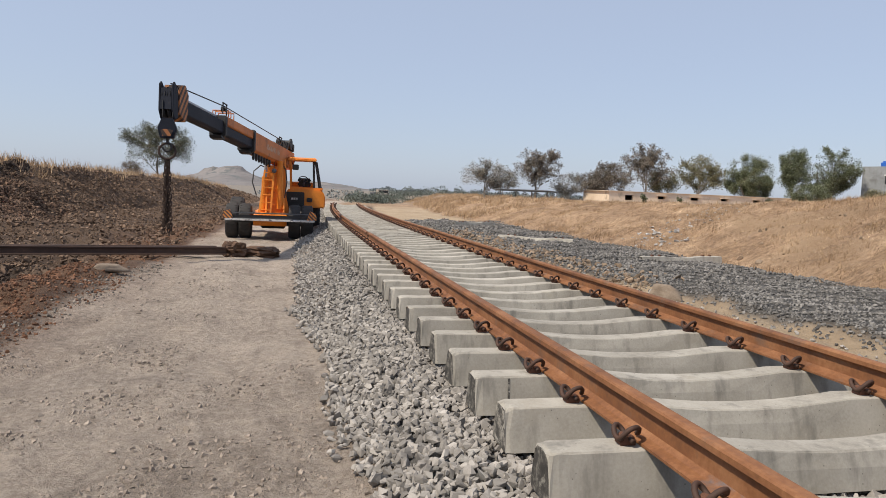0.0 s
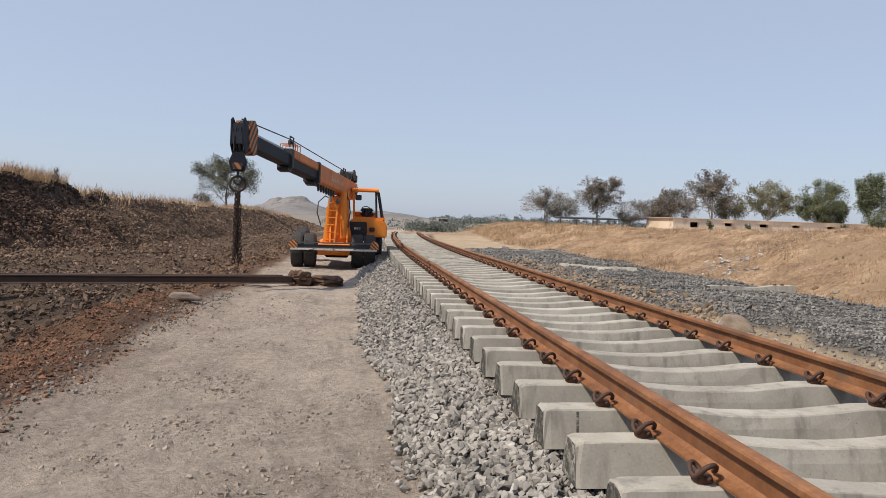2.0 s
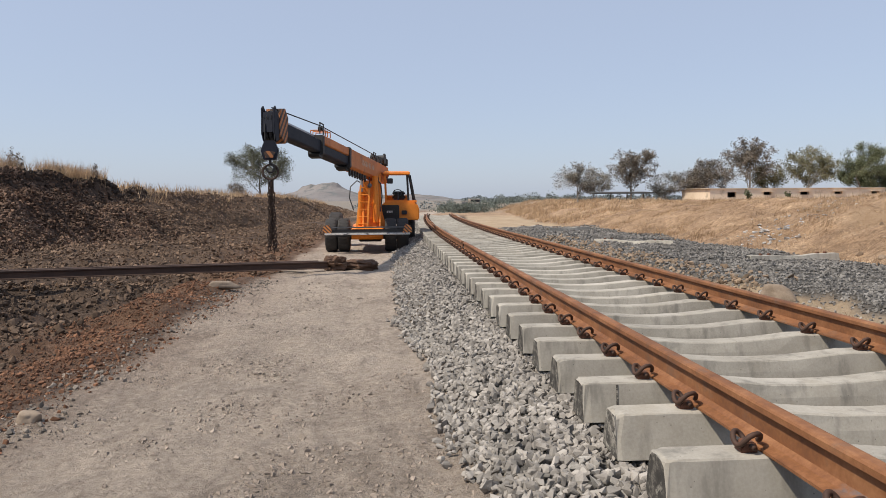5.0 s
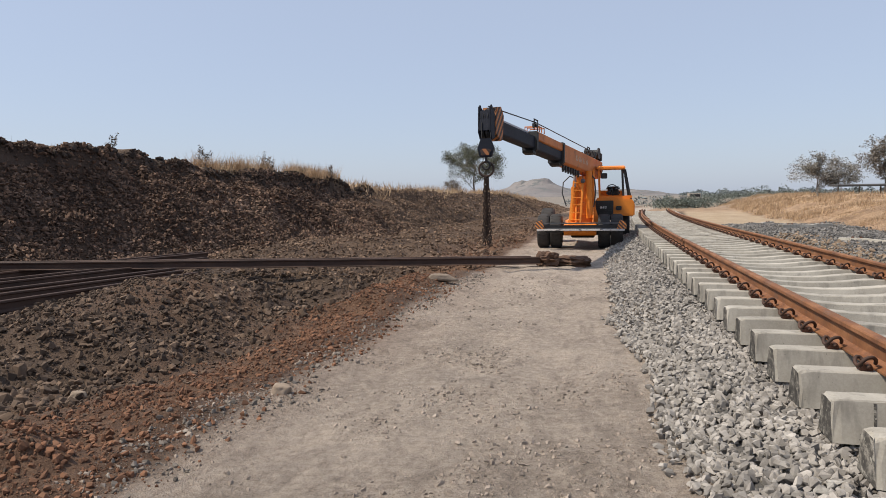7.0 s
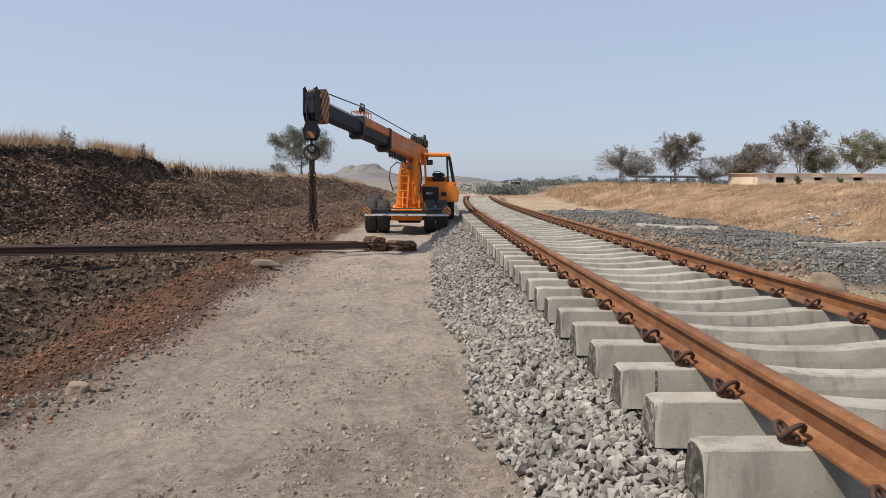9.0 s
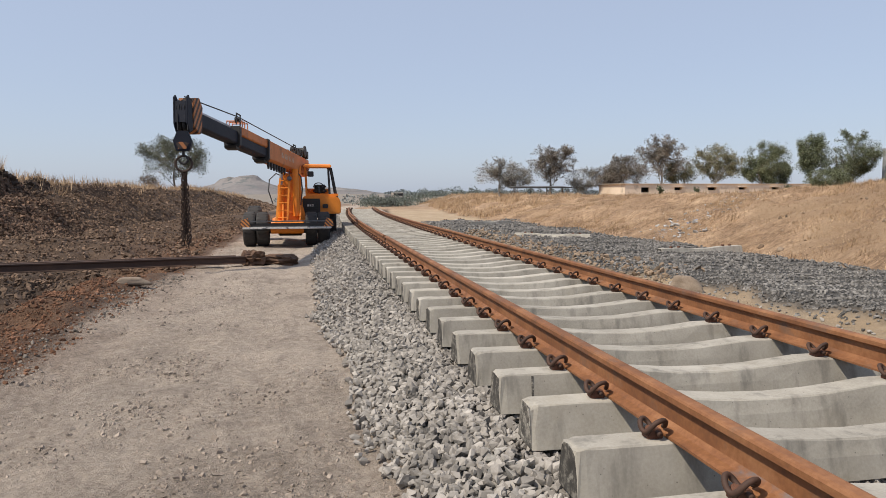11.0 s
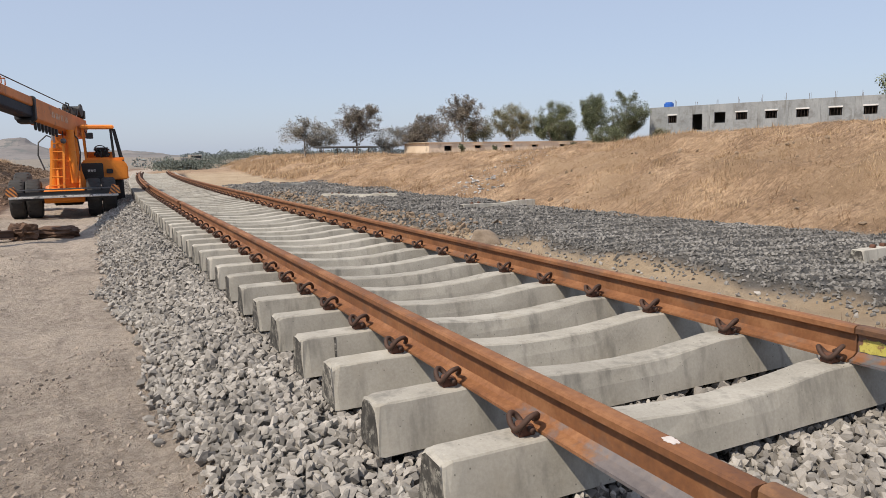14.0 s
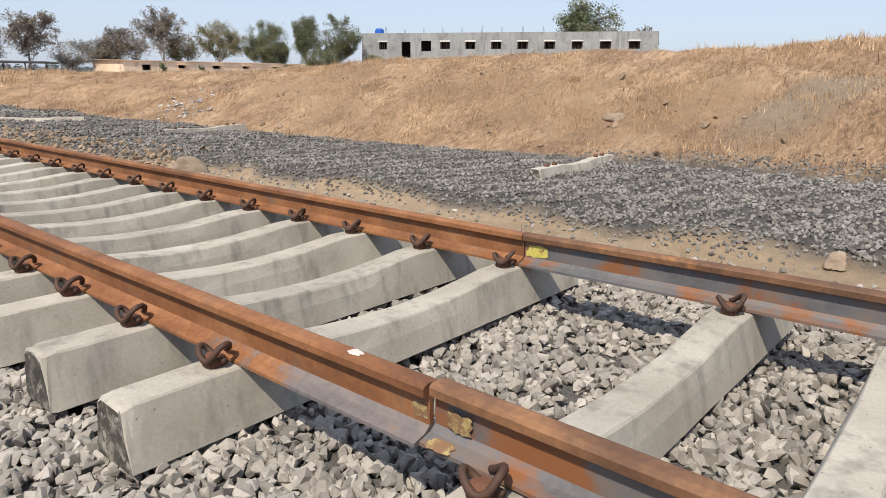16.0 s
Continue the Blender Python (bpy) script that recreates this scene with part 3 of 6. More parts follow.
def rail(side, y0, y1, dx0=0.0, dx1=0.0, dz0=0.0, dz1=0.0, foot=RUST, web=RUST, head=RUST, climb=0.0):
    e = thing("rail", (0, 0, 0), "brown rusted steel rail clipped to concrete sleepers", "rail", "rails of the track")
    n = max(2, int((y1 - y0) / 1.0))
    pts = []
    for k in range(n + 1):
        t = k / n
        y = y0 + (y1 - y0) * t
        pts.append((side * RAIL_X + float(centre(y)) + dx0 * (1 - t) ** 4 + dx1 * t**4, y, 0.004 + LIFT + dz0 * (1 - t) ** 6 + dz1 * t**6 + climb * max(-y, 0.0) / (1 + max(-y, 0.0) / 1.2)))
    part("foot", sweep(pts, FOOT), foot or RUST, e)
    part("web", sweep(pts, WEB), web, e)
    part("head", sweep(pts, HEAD), head, e)
    return e


rail(-1, -6.0, -0.905, dx1=0.012, dz1=0.006, foot=STEEL_BLUE, web=STEEL_BLUE, head=DARK_RUST)
rail(-1, -0.895, 12.40, foot=WORN_FOOT)
rail(-1, 12.42, 25.4, dx0=-0.035, dz0=0.01)
rail(-1, 25.42, 38.4, dx0=0.02, dz0=0.03, dz1=0.05)
rail(-1, 38.44, 48.5, dx0=-0.12, dz0=0.10)
rail(1, -6.0, -0.055, foot=STEEL_BLUE, web=STEEL_BLUE, head=DARK_RUST, climb=0.03)
rail(1, -0.045, 12.9)
rail(1, 12.92, 25.9, dx0=0.02)
rail(1, 25.92, 38.9)
rail(1, 38.92, 50.0, dx0=0.03, dz0=0.02)


def smear(name, at, size, mat, label, category, turn=0.0, seed=0):
    """A thin dab of paint with an uneven edge."""
    bm = bmesh.new()
    r = random.Random(seed)
    n = 22
    ring = []
    for k in range(n):
        a = 2 * math.pi * k / n
        q = r.uniform(0.75, 1.1)
        sq = max(abs(math.cos(a)), abs(math.sin(a)))
        ring.append((math.cos(a) / sq * q * size[0] / 2, math.sin(a) / sq * q * size[1] / 2))
    prism(bm, ring, "z", 0, 0.0015)
    ob = part(name, bm, mat)
    ob.matrix_world = at
    return tagged(ob, label, category)


WHITE_DAB = material("white_paint", [(0.3, (0.48, 0.42, 0.38)), (0.7, (0.66, 0.60, 0.56))], 20, 90, 0.8)
smear("paint_dab", pose(-RAIL_X, -0.585, 0.1885), (0.04, 0.055), WHITE_DAB, "dab of white paint on the rail head", "paint mark", seed=1)
smear("paint_dab", pose(-RAIL_X - 0.0093, -0.86, 0.097, 0, -90, 0), (0.05, 0.06), YELLOW_MARK, "worn yellow paint on the rail web", "paint mark", seed=2)
smear("paint_dab", pose(-RAIL_X - 0.0053, -1.00, 0.097, 0, -90, 0), (0.06, 0.085), YELLOW_MARK, "worn yellow paint on the rail web", "paint mark", seed=3)
smear("paint_dab", pose(-RAIL_X - 0.052, -0.97, 0.0395, 0, -15, 0), (0.045, 0.09), YELLOW_MARK, "worn yellow paint on the rail foot", "paint mark", seed=6)
smear("paint_dab", pose(RAIL_X - 0.0093, -0.13, 0.097, 0, -90, 0), (0.075, 0.13), YELLOW_FRESH, "yellow paint on the rail web at a joint", "paint mark", seed=4)
smear("paint_dab", pose(RAIL_X - 0.052, -0.13, 0.0335, 0, -15, 0), (0.05, 0.12), YELLOW_MARK, "yellow paint on the rail foot at a joint", "paint mark", seed=5)

# ---------------------------------------------------------------- loose stone and grass
npr = np.random.RandomState(11)


def rock_shapes(count, points, seed, flat=0.75):
    """Angular broken stones of about unit size."""
    out, r = [], random.Random(seed)
    for _ in range(count):
        bm = bmesh.new()
        for k in range(points):
            t, c = r.uniform(0, 2 * math.pi), 1 - 2 * (k + r.random()) / points
            s = math.sqrt(1 - c * c)
            q = 0.5 * r.uniform(0.72, 1.08)
            bm.verts.new((q * s * math.cos(t) * 1.15, q * s * math.sin(t) * r.uniform(0.75, 1.0), q * c * flat))
        h = bmesh.ops.convex_hull(bm, input=bm.verts)
        bmesh.ops.delete(bm, geom=list({v for v in h["geom_interior"] if isinstance(v, bmesh.types.BMVert)}), context="VERTS")
        bmesh.ops.triangulate(bm, faces=bm.faces)
        bmesh.ops.recalc_face_normals(bm, faces=bm.faces)
        bm.verts.ensure_lookup_table()
        out.append((np.array([v.co[:] for v in bm.verts]), np.array([[v.index for v in f.verts] for f in bm.faces])))
        bm.free()
    return out


ROCKS, CHIPS, CRUMBS, CLODS = rock_shapes(14, 11, 1), rock_shapes(10, 8, 2, 0.6), rock_shapes(8, 6, 3, 0.75), rock_shapes(12, 14, 5, 0.82)
GRIT = rock_shapes(10, 9, 8, 0.85)


def fast_mesh(name, co, tris, mat):
    me = bpy.data.meshes.new(name)
    me.vertices.add(len(co))
    me.vertices.foreach_set("co", co.astype(np.float32).ravel())
    me.loops.add(tris.size)
    me.loops.foreach_set("vertex_index", tris.astype(np.int32).ravel())
    me.polygons.add(len(tris))
    me.polygons.foreach_set("loop_start", np.arange(0, tris.size, 3, dtype=np.int32))
    me.polygons.foreach_set("use_smooth", np.zeros(len(tris), bool))
    me.update()
    me.validate()
    me.materials.append(mat)
    return me


def turns(n, lean=math.pi):
    """Random turns: any heading, leaning by up to lean."""
    a, b, c = npr.uniform(0, 2 * math.pi, n), npr.uniform(-lean, lean, n), npr.uniform(0, 2 * math.pi, n)
    z = np.zeros(n)
    o = np.ones(n)

    def rz(t):
        return np.stack([np.cos(t), -np.sin(t), z, np.sin(t), np.cos(t), z, z, z, o], -1).reshape(-1, 3, 3)

    rx = np.stack([o, z, z, z, np.cos(b), -np.sin(b), z, np.sin(b), np.cos(b)], -1).reshape(-1, 3, 3)
    return rz(a) @ rx @ rz(c)


def strew(name, x, y, size, mat, label, category, shapes=ROCKS, lift=0.25, lean=math.pi, parent=None, heap=0.0):
    n = len(x)
    pick = npr.randint(0, len(shapes), n)
    rot = turns(n, lean)
    z = height(x, y) + lift * size + heap * npr.uniform(0, 1, n)
    stretch = npr.uniform(0.75, 1.25, (n, 3)) * size[:, None]
    cos, tris, base = [], [], 0
    for k, (v, f) in enumerate(shapes):
        sel = np.nonzero(pick == k)[0]
        if not len(sel):
            continue
        p = v[None] * stretch[sel][:, None, :]
        p = np.einsum("nij,nkj->nki", rot[sel], p) + np.stack([x[sel], y[sel], z[sel]], -1)[:, None, :]
        cos.append(p.reshape(-1, 3))
        tris.append((f[None] + (base + np.arange(len(sel)) * len(v))[:, None, None]).reshape(-1, 3))
        base += len(sel) * len(v)
    ob = new(name, fast_mesh(name, np.concatenate(cos), np.concatenate(tris), mat))
    return tagged(ob, label, category, kind="stuff")


def patch(n, x0, x1, y0, y1):
    return npr.uniform(x0, x1, n), npr.uniform(y0, y1, n)


def keep(mask, *arrays):
    return [a[mask] for a in arrays]


def joined(*sets):
    return [np.concatenate(s) for s in zip(*sets)]


# ballast: shoulder on the road side, the bays near the open end, the far shoulder
def ballast():
    sets = []
    for n, y0, y1, a, b in ((14500, -3.2, 5.0, 0.036, 0.078), (7500, 5.0, 14.0, 0.05, 0.09), (5200, 14.0, 30.0, 0.06, 0.095), (3500, 30.0, 50.0, 0.08, 0.13)):
        x, y = patch(n, -2.55, -0.95, y0, y1)
        edge = -1.95 - 0.18 * fractal(x * 0, y, 1.3, 3, 81) - 0.40 * step(1.5, 8, y)
        ok = (x > edge - np.abs(npr.normal(0, 0.05, n)))
        x, y = keep(ok, x, y)
        sets.append((x + centre(y), y, npr.uniform(a, b, len(x))))
    x, y = patch(17500, -1.0, 1.9, -4.0, 3.4)
    sets.append((x, y, npr.uniform(0.036, 0.08, len(x))))
    x, y = patch(3300, -1.9, 1.9, -6.6, -3.3)
    sets.append((x, y, npr.uniform(0.05, 0.09, len(x))))
    x, y = patch(2500, 1.2, 2.3, -4.0, 4.0)
    sets.append((x, y, npr.uniform(0.034, 0.06, len(x))))
    x, y = patch(700, -1.0, 1.2, 3.4, 12)
    sets.append((x, y, npr.uniform(0.05, 0.08, len(x))))
    x, y, s = joined(*sets)
    far = (y > 6.0) | (y < -3.6)
    strew("far_ballast", *keep(far, x, y, s), STONE_GREY, "light grey crushed stone ballast beside the far sleepers", "ballast", CHIPS, lift=0.1, heap=0.035)
    return strew("ballast", *keep(~far, x, y, s), STONE_GREY, "light grey crushed stone ballast under the sleepers", "ballast", GRIT + CLODS, lift=0.1, heap=0.035)


BALLAST = ballast()


def single_stones():
    """The stones that lie nearest the walk, each on its own."""
    shared = []
    for v, f in ROCKS:
        me = mesh_from("stone", v, f, STONE_SINGLE)
        shared.append(me)
    r = random.Random(6)
    for k in range(290):
        x, y, s = r.uniform(-1.85, -0.7), r.uniform(-1.1, 1.3), r.uniform(0.045, 0.085)
        if min(abs(y - c) for c in (-1.22, 0.0, 0.6, 1.2)) < 0.16 and x > -1.45:
            y = -0.62 + r.uniform(-0.42, 0.42)
        ob = new("stone", shared[k % len(shared)])
        ob.matrix_world = pose(x, y, float(height(x, y)) + 0.42 * s, r.uniform(-60, 60), r.uniform(-60, 60), r.uniform(0, 360)) @ Matrix.Diagonal((s, s * r.uniform(0.75, 1), s, 1))
        ob.parent = BALLAST


STONE_SINGLE = material("ballast_stone_single", [(0.25, (0.165, 0.153, 0.135)), (0.5, (0.29, 0.272, 0.244)), (0.8, (0.435, 0.412, 0.376))], 2, 9, 0.9, bump=0.4, vary=0.36)
single_stones()

# dark stone bed beside the right bank
sets = []
for n, y0, y1, a, b in ((36000, -5.0, 10.0, 0.036, 0.075), (10500, 10.0, 20.0, 0.06, 0.10), (5500, 20.0, 37.0, 0.095, 0.14)):
    x, y = patch(n, 3.2, 10.6, y0, y1)
    wob = 0.35 * fractal(x, y, 2.0, 3, 21)
    ok = (x + wob > bed_edge(y) + npr.normal(0, 0.10, n)) & (x - toe_right(y) + wob < 0.1 + npr.normal(0, 0.12, n)) & (fractal(x, y, 1.8, 3, 83) < 0.62)
    x, y = keep(ok, x, y)
    sets.append((x, y, npr.uniform(a, b, len(x))))
x, y, s = joined(*sets)
strew("stone_bed", x, y, s, STONE_DARK, "dark grey crushed stone spread beside the dry bank", "gravel", GRIT, lift=0.12)

# rubble between the road and the left bank
sets = []
for n, y0, y1, a, b in ((30000, -1.0, 8.0, 0.024, 0.12), (17000, 8.0, 18.0, 0.035, 0.15), (20000, 18.0, 44.0, 0.06, 0.19)):
    x, y = patch(n, -15.5, -5.0, y0, y1)
    u = x - centre(y)
    ok = (u < -5.4 - 0.8 * (1 - step(8, 14, y)) - np.abs(npr.normal(0, 0.5, n)) * (1 - step(11, 16, y)) + 0.15 * fractal(x, y, 0.8, 2, 87)) & (npr.uniform(0, 1, n) < 0.85 + 0.5 * fractal(x, y, 1.6, 3, 85))
    x, y = keep(ok, x, y)
    sets.append((x, y, a + (b - a) * npr.uniform(0, 1, len(x)) ** 3.2))
x, y = patch(1500, -13, -5.9, -7.0, -1.0)
sets.append((x, y, npr.uniform(0.05, 0.16, len(x))))
x, y = patch(330, -14, -6.4, 0.0, 24.0)
sets.append((x, y, npr.uniform(0.10, 0.18, len(x))))
x, y, s = joined(*sets)
clear = (x > -11.0) | (y < 3.0) | (y > 15.5) | (s < 0.08)
x, y, s = keep(clear, x, y, s)
late = y + npr.normal(0, 1.5, len(y)) > 13
strew("rubble", *keep(~late, x, y, s), STONE_BROWN, "grey brown broken rock rubble beside the road", "rubble", CLODS, lift=0.06, heap=0.03)
strew("scree", *keep(late, x, y, s), STONE_SCREE, "tan brown broken rock below the cut bank", "rubble", CHIPS, lift=0.08, heap=0.07)

x, y = patch(26000, -12.5, -5.6, -0.5, 12.0)
strew("rubble_fines", x, y, 0.014 + 0.035 * npr.uniform(0, 1, len(x)) ** 3, STONE_FINE, "small brown broken stone between the rubble", "rubble", CRUMBS, lift=0.1)
x, y = joined(patch(44000, -7.2, -4.85, -0.5, 10.0), patch(7000, -7.2, -4.85, 10.0, 22.0))
ok = npr.uniform(0, 1, len(x)) < np.exp(-((x - centre(y) + 5.85 + 0.5 * fractal(x, y, 1.1, 4, 71)) / 0.62) ** 2)
x, y = keep(ok, x, y)
strew("red_clods", x, y, 0.012 + 0.055 * npr.uniform(0, 1, len(x)) ** 6, STONE_RED, "reddish brown earth clods along the road edge", "earth", CLODS, lift=0.12)
x, y = patch(6500, -5.6, -4.6, -0.5, 12.0)
ok = npr.uniform(0, 1, len(x)) < np.exp(-((x - centre(y) + 5.1 + 0.4 * fractal(x, y, 0.9, 3, 72)) / 0.22) ** 2)
x, y = keep(ok, x, y)
strew("edge_gravel", x, y, 0.010 + 0.05 * npr.uniform(0, 1, len(x)) ** 5, EDGE_STONE, "grey gravel along the edge of the road", "gravel", CLODS, lift=0.15)

# shale on the cut bank
d, y = joined(patch(76000, -1.2, 3.15, 2.0, 34.0), patch(22000, -1.2, 3.15, 34.0, 90.0))
x = toe_left(y) - d
size = (0.04 + 0.14 * npr.uniform(0, 1, len(x)) ** 3.0) * (1 + 0.010 * y)
late = y + npr.normal(0, 2.5, len(y)) > 31
strew("bank_shale", *keep(~late, x, y, size), STONE_BANK, "dark brown broken shale on the cut bank", "rubble", CHIPS, lift=0.12, heap=0.06)
strew("bank_scree", *keep(late, x, y, size), STONE_SCREE, "brown scree on the lower part of the cut", "rubble", CRUMBS, lift=0.12)

# lumps of dark soil along the lip of the cut
LIP_SOIL = material("lip_soil", [(0.3, (0.020, 0.013, 0.009)), (0.5, (0.038, 0.025, 0.017)), (0.75, (0.07, 0.047, 0.033))], 3, 40, 0.95, bump=0.6, depth=0.01, vary=0.35, island=True, world_space=True)
d, y = patch(1900, 2.75, 3.45, 4.0, 36.0)
strew("lip_soil", toe_left(y) - d, y, 0.10 + 0.26 * npr.uniform(0, 1, len(y)) ** 2, LIP_SOIL, "dark lumpy topsoil along the lip of the cut", "earth", CLODS, lift=-0.15)

# pebbles on the road
x, y = joined(patch(26000, -5.2, -1.9, -0.8, 12.0), patch(60000, -5.4, -1.9, -0.8, 5.0))
ok = npr.uniform(0, 1, len(x)) < 0.16 + 1.0 * fractal(x, y, 0.9, 4, 91)
x, y = keep(ok, x, y)
strew("pebbles", x, y, 0.007 + 0.045 * npr.uniform(0, 1, len(x)) ** 7, ROAD_CLOD, "small loose pebbles on the dusty road", "pebbles", GRIT, lift=0.0, lean=0.8)

STONE_TAN = material("tan_stone", [(0.25, (0.155, 0.105, 0.068)), (0.5, (0.25, 0.183, 0.125)), (0.8, (0.36, 0.28, 0.205))], 2, 40, 0.95, bump=0.4, vary=0.3, island=True, world_space=True)
# brown rubble along the dirt strip and on the lower bank
x, y = patch(3600, 2.7, 5.2, 9.5, 26.0)
ok = npr.uniform(0, 1, len(x)) < np.exp(-((x - 3.9) / 0.6) ** 2)
x, y = keep(ok, x, y)
strew("strip_rubble", x, y, 0.04 + 0.13 * npr.uniform(0, 1, len(x)) ** 2.5, STONE_TAN, "tan rubble stones beside the track", "rubble", ROCKS, lift=0.25)
x, y = patch(260, 3.0, 4.2, -3.0, 10.0)
strew("strip_stones", x, y, npr.uniform(0.02, 0.09, len(x)), STONE_GREY, "scattered pale stones on bare sandy earth", "stones", ROCKS, lift=0.2)
x, y = patch(130, 9.4, 13.5, -4.0, 16.0)
strew("bank_stones", x, y, 0.03 + 0.2 * npr.uniform(0, 1, len(x)) ** 3, STONE_TAN, "scattered brown stones on the dry grass bank", "stones", ROCKS, lift=0.15)


def blades(name, x, y, tall, wide, mat, label, per=5, spread_by=0.06, bend=0.7):
    """Dry tufts: each a few bent, pointed blades."""
    n = len(x)
    bx, by = np.repeat(x, per) + npr.normal(0, spread_by, n * per), np.repeat(y, per) + npr.normal(0, spread_by, n * per)
    h = np.repeat(tall, per) * npr.uniform(0.5, 1.1, n * per)
    a = npr.uniform(0, 2 * math.pi, n * per)
    lean = npr.uniform(0.1, bend, n * per) * h
    b = npr.uniform(0, 2 * math.pi, n * per)
    root = np.stack([bx, by, height(bx, by) - 0.01], -1)
    side = np.stack([np.cos(a), np.sin(a), a * 0], -1) * wide
    tip = root + np.stack([np.cos(b) * lean, np.sin(b) * lean, h], -1)
    co = np.stack([root - side, root + side, tip], 1).reshape(-1, 3)
    tris = np.arange(n * per * 3).reshape(-1, 3)
    return tagged(new(name, fast_mesh(name, co, tris, mat)), label, "grass", kind="stuff")


STRAW = material("straw", [(0.33, (0.25, 0.163, 0.092)), (0.5, (0.45, 0.312, 0.186)), (0.70, (0.64, 0.48, 0.32))], 0.9, 4, 0.9, bump=0, vary=0.3, island=True, world_space=True)
WEED = material("dead_weed", [(0.3, (0.16, 0.095, 0.055)), (0.55, (0.27, 0.165, 0.095)), (0.8, (0.38, 0.25, 0.15))], 0.5, 4, 0.9, bump=0, vary=0.35, island=True, world_space=True)

x, y = patch(48000, 9.0, 18.0, -8.0, 40.0)
d = x - toe_right(y)
ok = (d > 0.1) & (d < 7.5) & (((x - 12.0) / 1.3) ** 2 + ((y - 0.95 + 0.5 * (x - 12.0)) / 0.65) ** 2 > 1) & (npr.uniform(0, 1, len(x)) < (1.25 - 0.022 * np.maximum(y, 0)) * (0.75 + 0.9 * fractal(x, y, 1.4, 4, 93)))
x, y = keep(ok, x, y)
blades("bank_grass", x, y, npr.uniform(0.03, 0.09, len(x)), 0.006, STRAW, "short dry straw coloured grass on the bank", 5, 0.08, 2.6)
x, y = patch(7000, 8.0, 13.8, -8.0, 34.0)
ok = (x - toe_right(y) > -0.2) & (npr.uniform(0, 1, len(x)) < np.where(x - toe_right(y) < 0.9, 0.5, 0.10)) & (fractal(x, y, 1.5, 3, 95) > 0.0)
x, y = keep(ok, x, y)
blades("toe_weeds", x, y, npr.uniform(0.10, 0.32, len(x)), 0.006, WEED, "brown dead weeds on the foot of the bank", 5, 0.08)
x, y = patch(26000, 8.5, 18.0, -8.0, 46.0)
d = x - toe_right(y)
ok = (d > 0.3) & (d < 6.5) & (fractal(x, y, 0.9, 4, 94) + 0.5 * fractal(x, y, 3.0, 2, 96) > 0.22)
x, y = keep(ok, x, y)
blades("bank_tufts", x, y, npr.uniform(0.07, 0.20, len(x)), 0.009, STRAW, "clumps of taller dry grass on the bank", 5, 0.09)
x, y = patch(15000, 8.0, 24.0, 40.0, 100.0)
d = x - toe_right(y)
ok = (d > 0.2) & (d < 7.5) & (fractal(x, y, 2.2, 3, 98) > -0.12)
x, y = keep(ok, x, y)
blades("far_bank_grass", x, y, npr.uniform(0.12, 0.42, len(x)), 0.020, STRAW, "dry grass on the far end of the bank", 5, 0.14)
x, y = patch(7000, 13.5, 19, -8.0, 80.0)
d = x - toe_right(y)
ok = (d > 4.8) & (fractal(x, y, 2.5, 3, 97) > -0.1)
x, y = keep(ok, x, y)
blades("crest_grass", x, y, npr.uniform(0.08, 0.26, len(x)), 0.012, STRAW, "taller dry grass along the top of the bank", 4, 0.1)
x, y = joined(patch(5400, -24.0, -14.0, 9.0, 33.0), patch(5200, -21.0, -15.0, 23.5, 33.0))
d = toe_left(y) - x
ok = (d > 3.3) & (d < 5.0) & (fractal(x, y, 2.0, 3, 99) > -0.1 + 0.55 * (y < 23.5))
x, y = keep(ok, x, y)
blades("cut_grass", x, y, npr.uniform(0.35, 0.85, len(x)) * (0.35 + 0.65 * (y > 23.5)), 0.010, STRAW, "tall dry grass along the top of the cut", 6, 0.12)
x, y = patch(11000, -24.0, -10.0, 33.0, 90.0)
d = toe_left(y) - x
ok = (d > 2.9) & (d < 6.5) & (fractal(x, y, 3.0, 3, 101) > -0.1)
x, y = keep(ok, x, y)
blades("far_cut_grass", x, y, npr.uniform(0.25, 0.7, len(x)), 0.022, STRAW, "dry grass on the lower part of the cut", 5, 0.15)
x, y = patch(1500, -20.5, -13.0, 4.0, 40.0)
d = toe_left(y) - x
ok = (d > 1.9) & (d < 3.1)
x, y = keep(ok, x, y)
blades("slope_roots", x, y, npr.uniform(0.08, 0.3, len(x)), 0.006, WEED, "thin dead stalks and roots on the upper cut", 4, 0.15)
x, y = patch(700, 2.7, 4.0, -3.0, 12.0)
ok = fractal(x, y, 0.9, 3, 103) > 0.1
x, y = keep(ok, x, y)
blades("strip_weeds", x, y, npr.uniform(0.03, 0.12, len(x)), 0.004, WEED, "low dead weeds on the sandy strip", 5, 0.04)

# ---------------------------------------------------------------- mobile crane
ORANGE = material("crane_orange", [(0.3, (0.60, 0.17, 0.012)), (0.55, (0.80, 0.25, 0.02)), (0.8, (0.86, 0.31, 0.04))], 1.5, 30, 0.5, bump=0.1, depth=0.002,
                  wear=(0.30, 0.12, 0.04), wear_at=(0.62, 0.74), wear_scale=4)
BOOM_ORANGE = material("boom_orange", [(0.3, (0.40, 0.12, 0.028)), (0.55, (0.58, 0.195, 0.05)), (0.8, (0.66, 0.28, 0.10))], 1.2, 25, 0.6, bump=0.15, depth=0.002,
                       wear=(0.18, 0.085, 0.045), wear_at=(0.56, 0.7), wear_scale=3)
NAVY = material("boom_navy", [(0.3, (0.008, 0.010, 0.017)), (0.6, (0.016, 0.019, 0.030)), (0.8, (0.036, 0.038, 0.048))], 1.5, 25, 0.62, bump=0.1, wear=(0.09, 0.07, 0.055), wear_at=(0.62, 0.72), wear_scale=3)
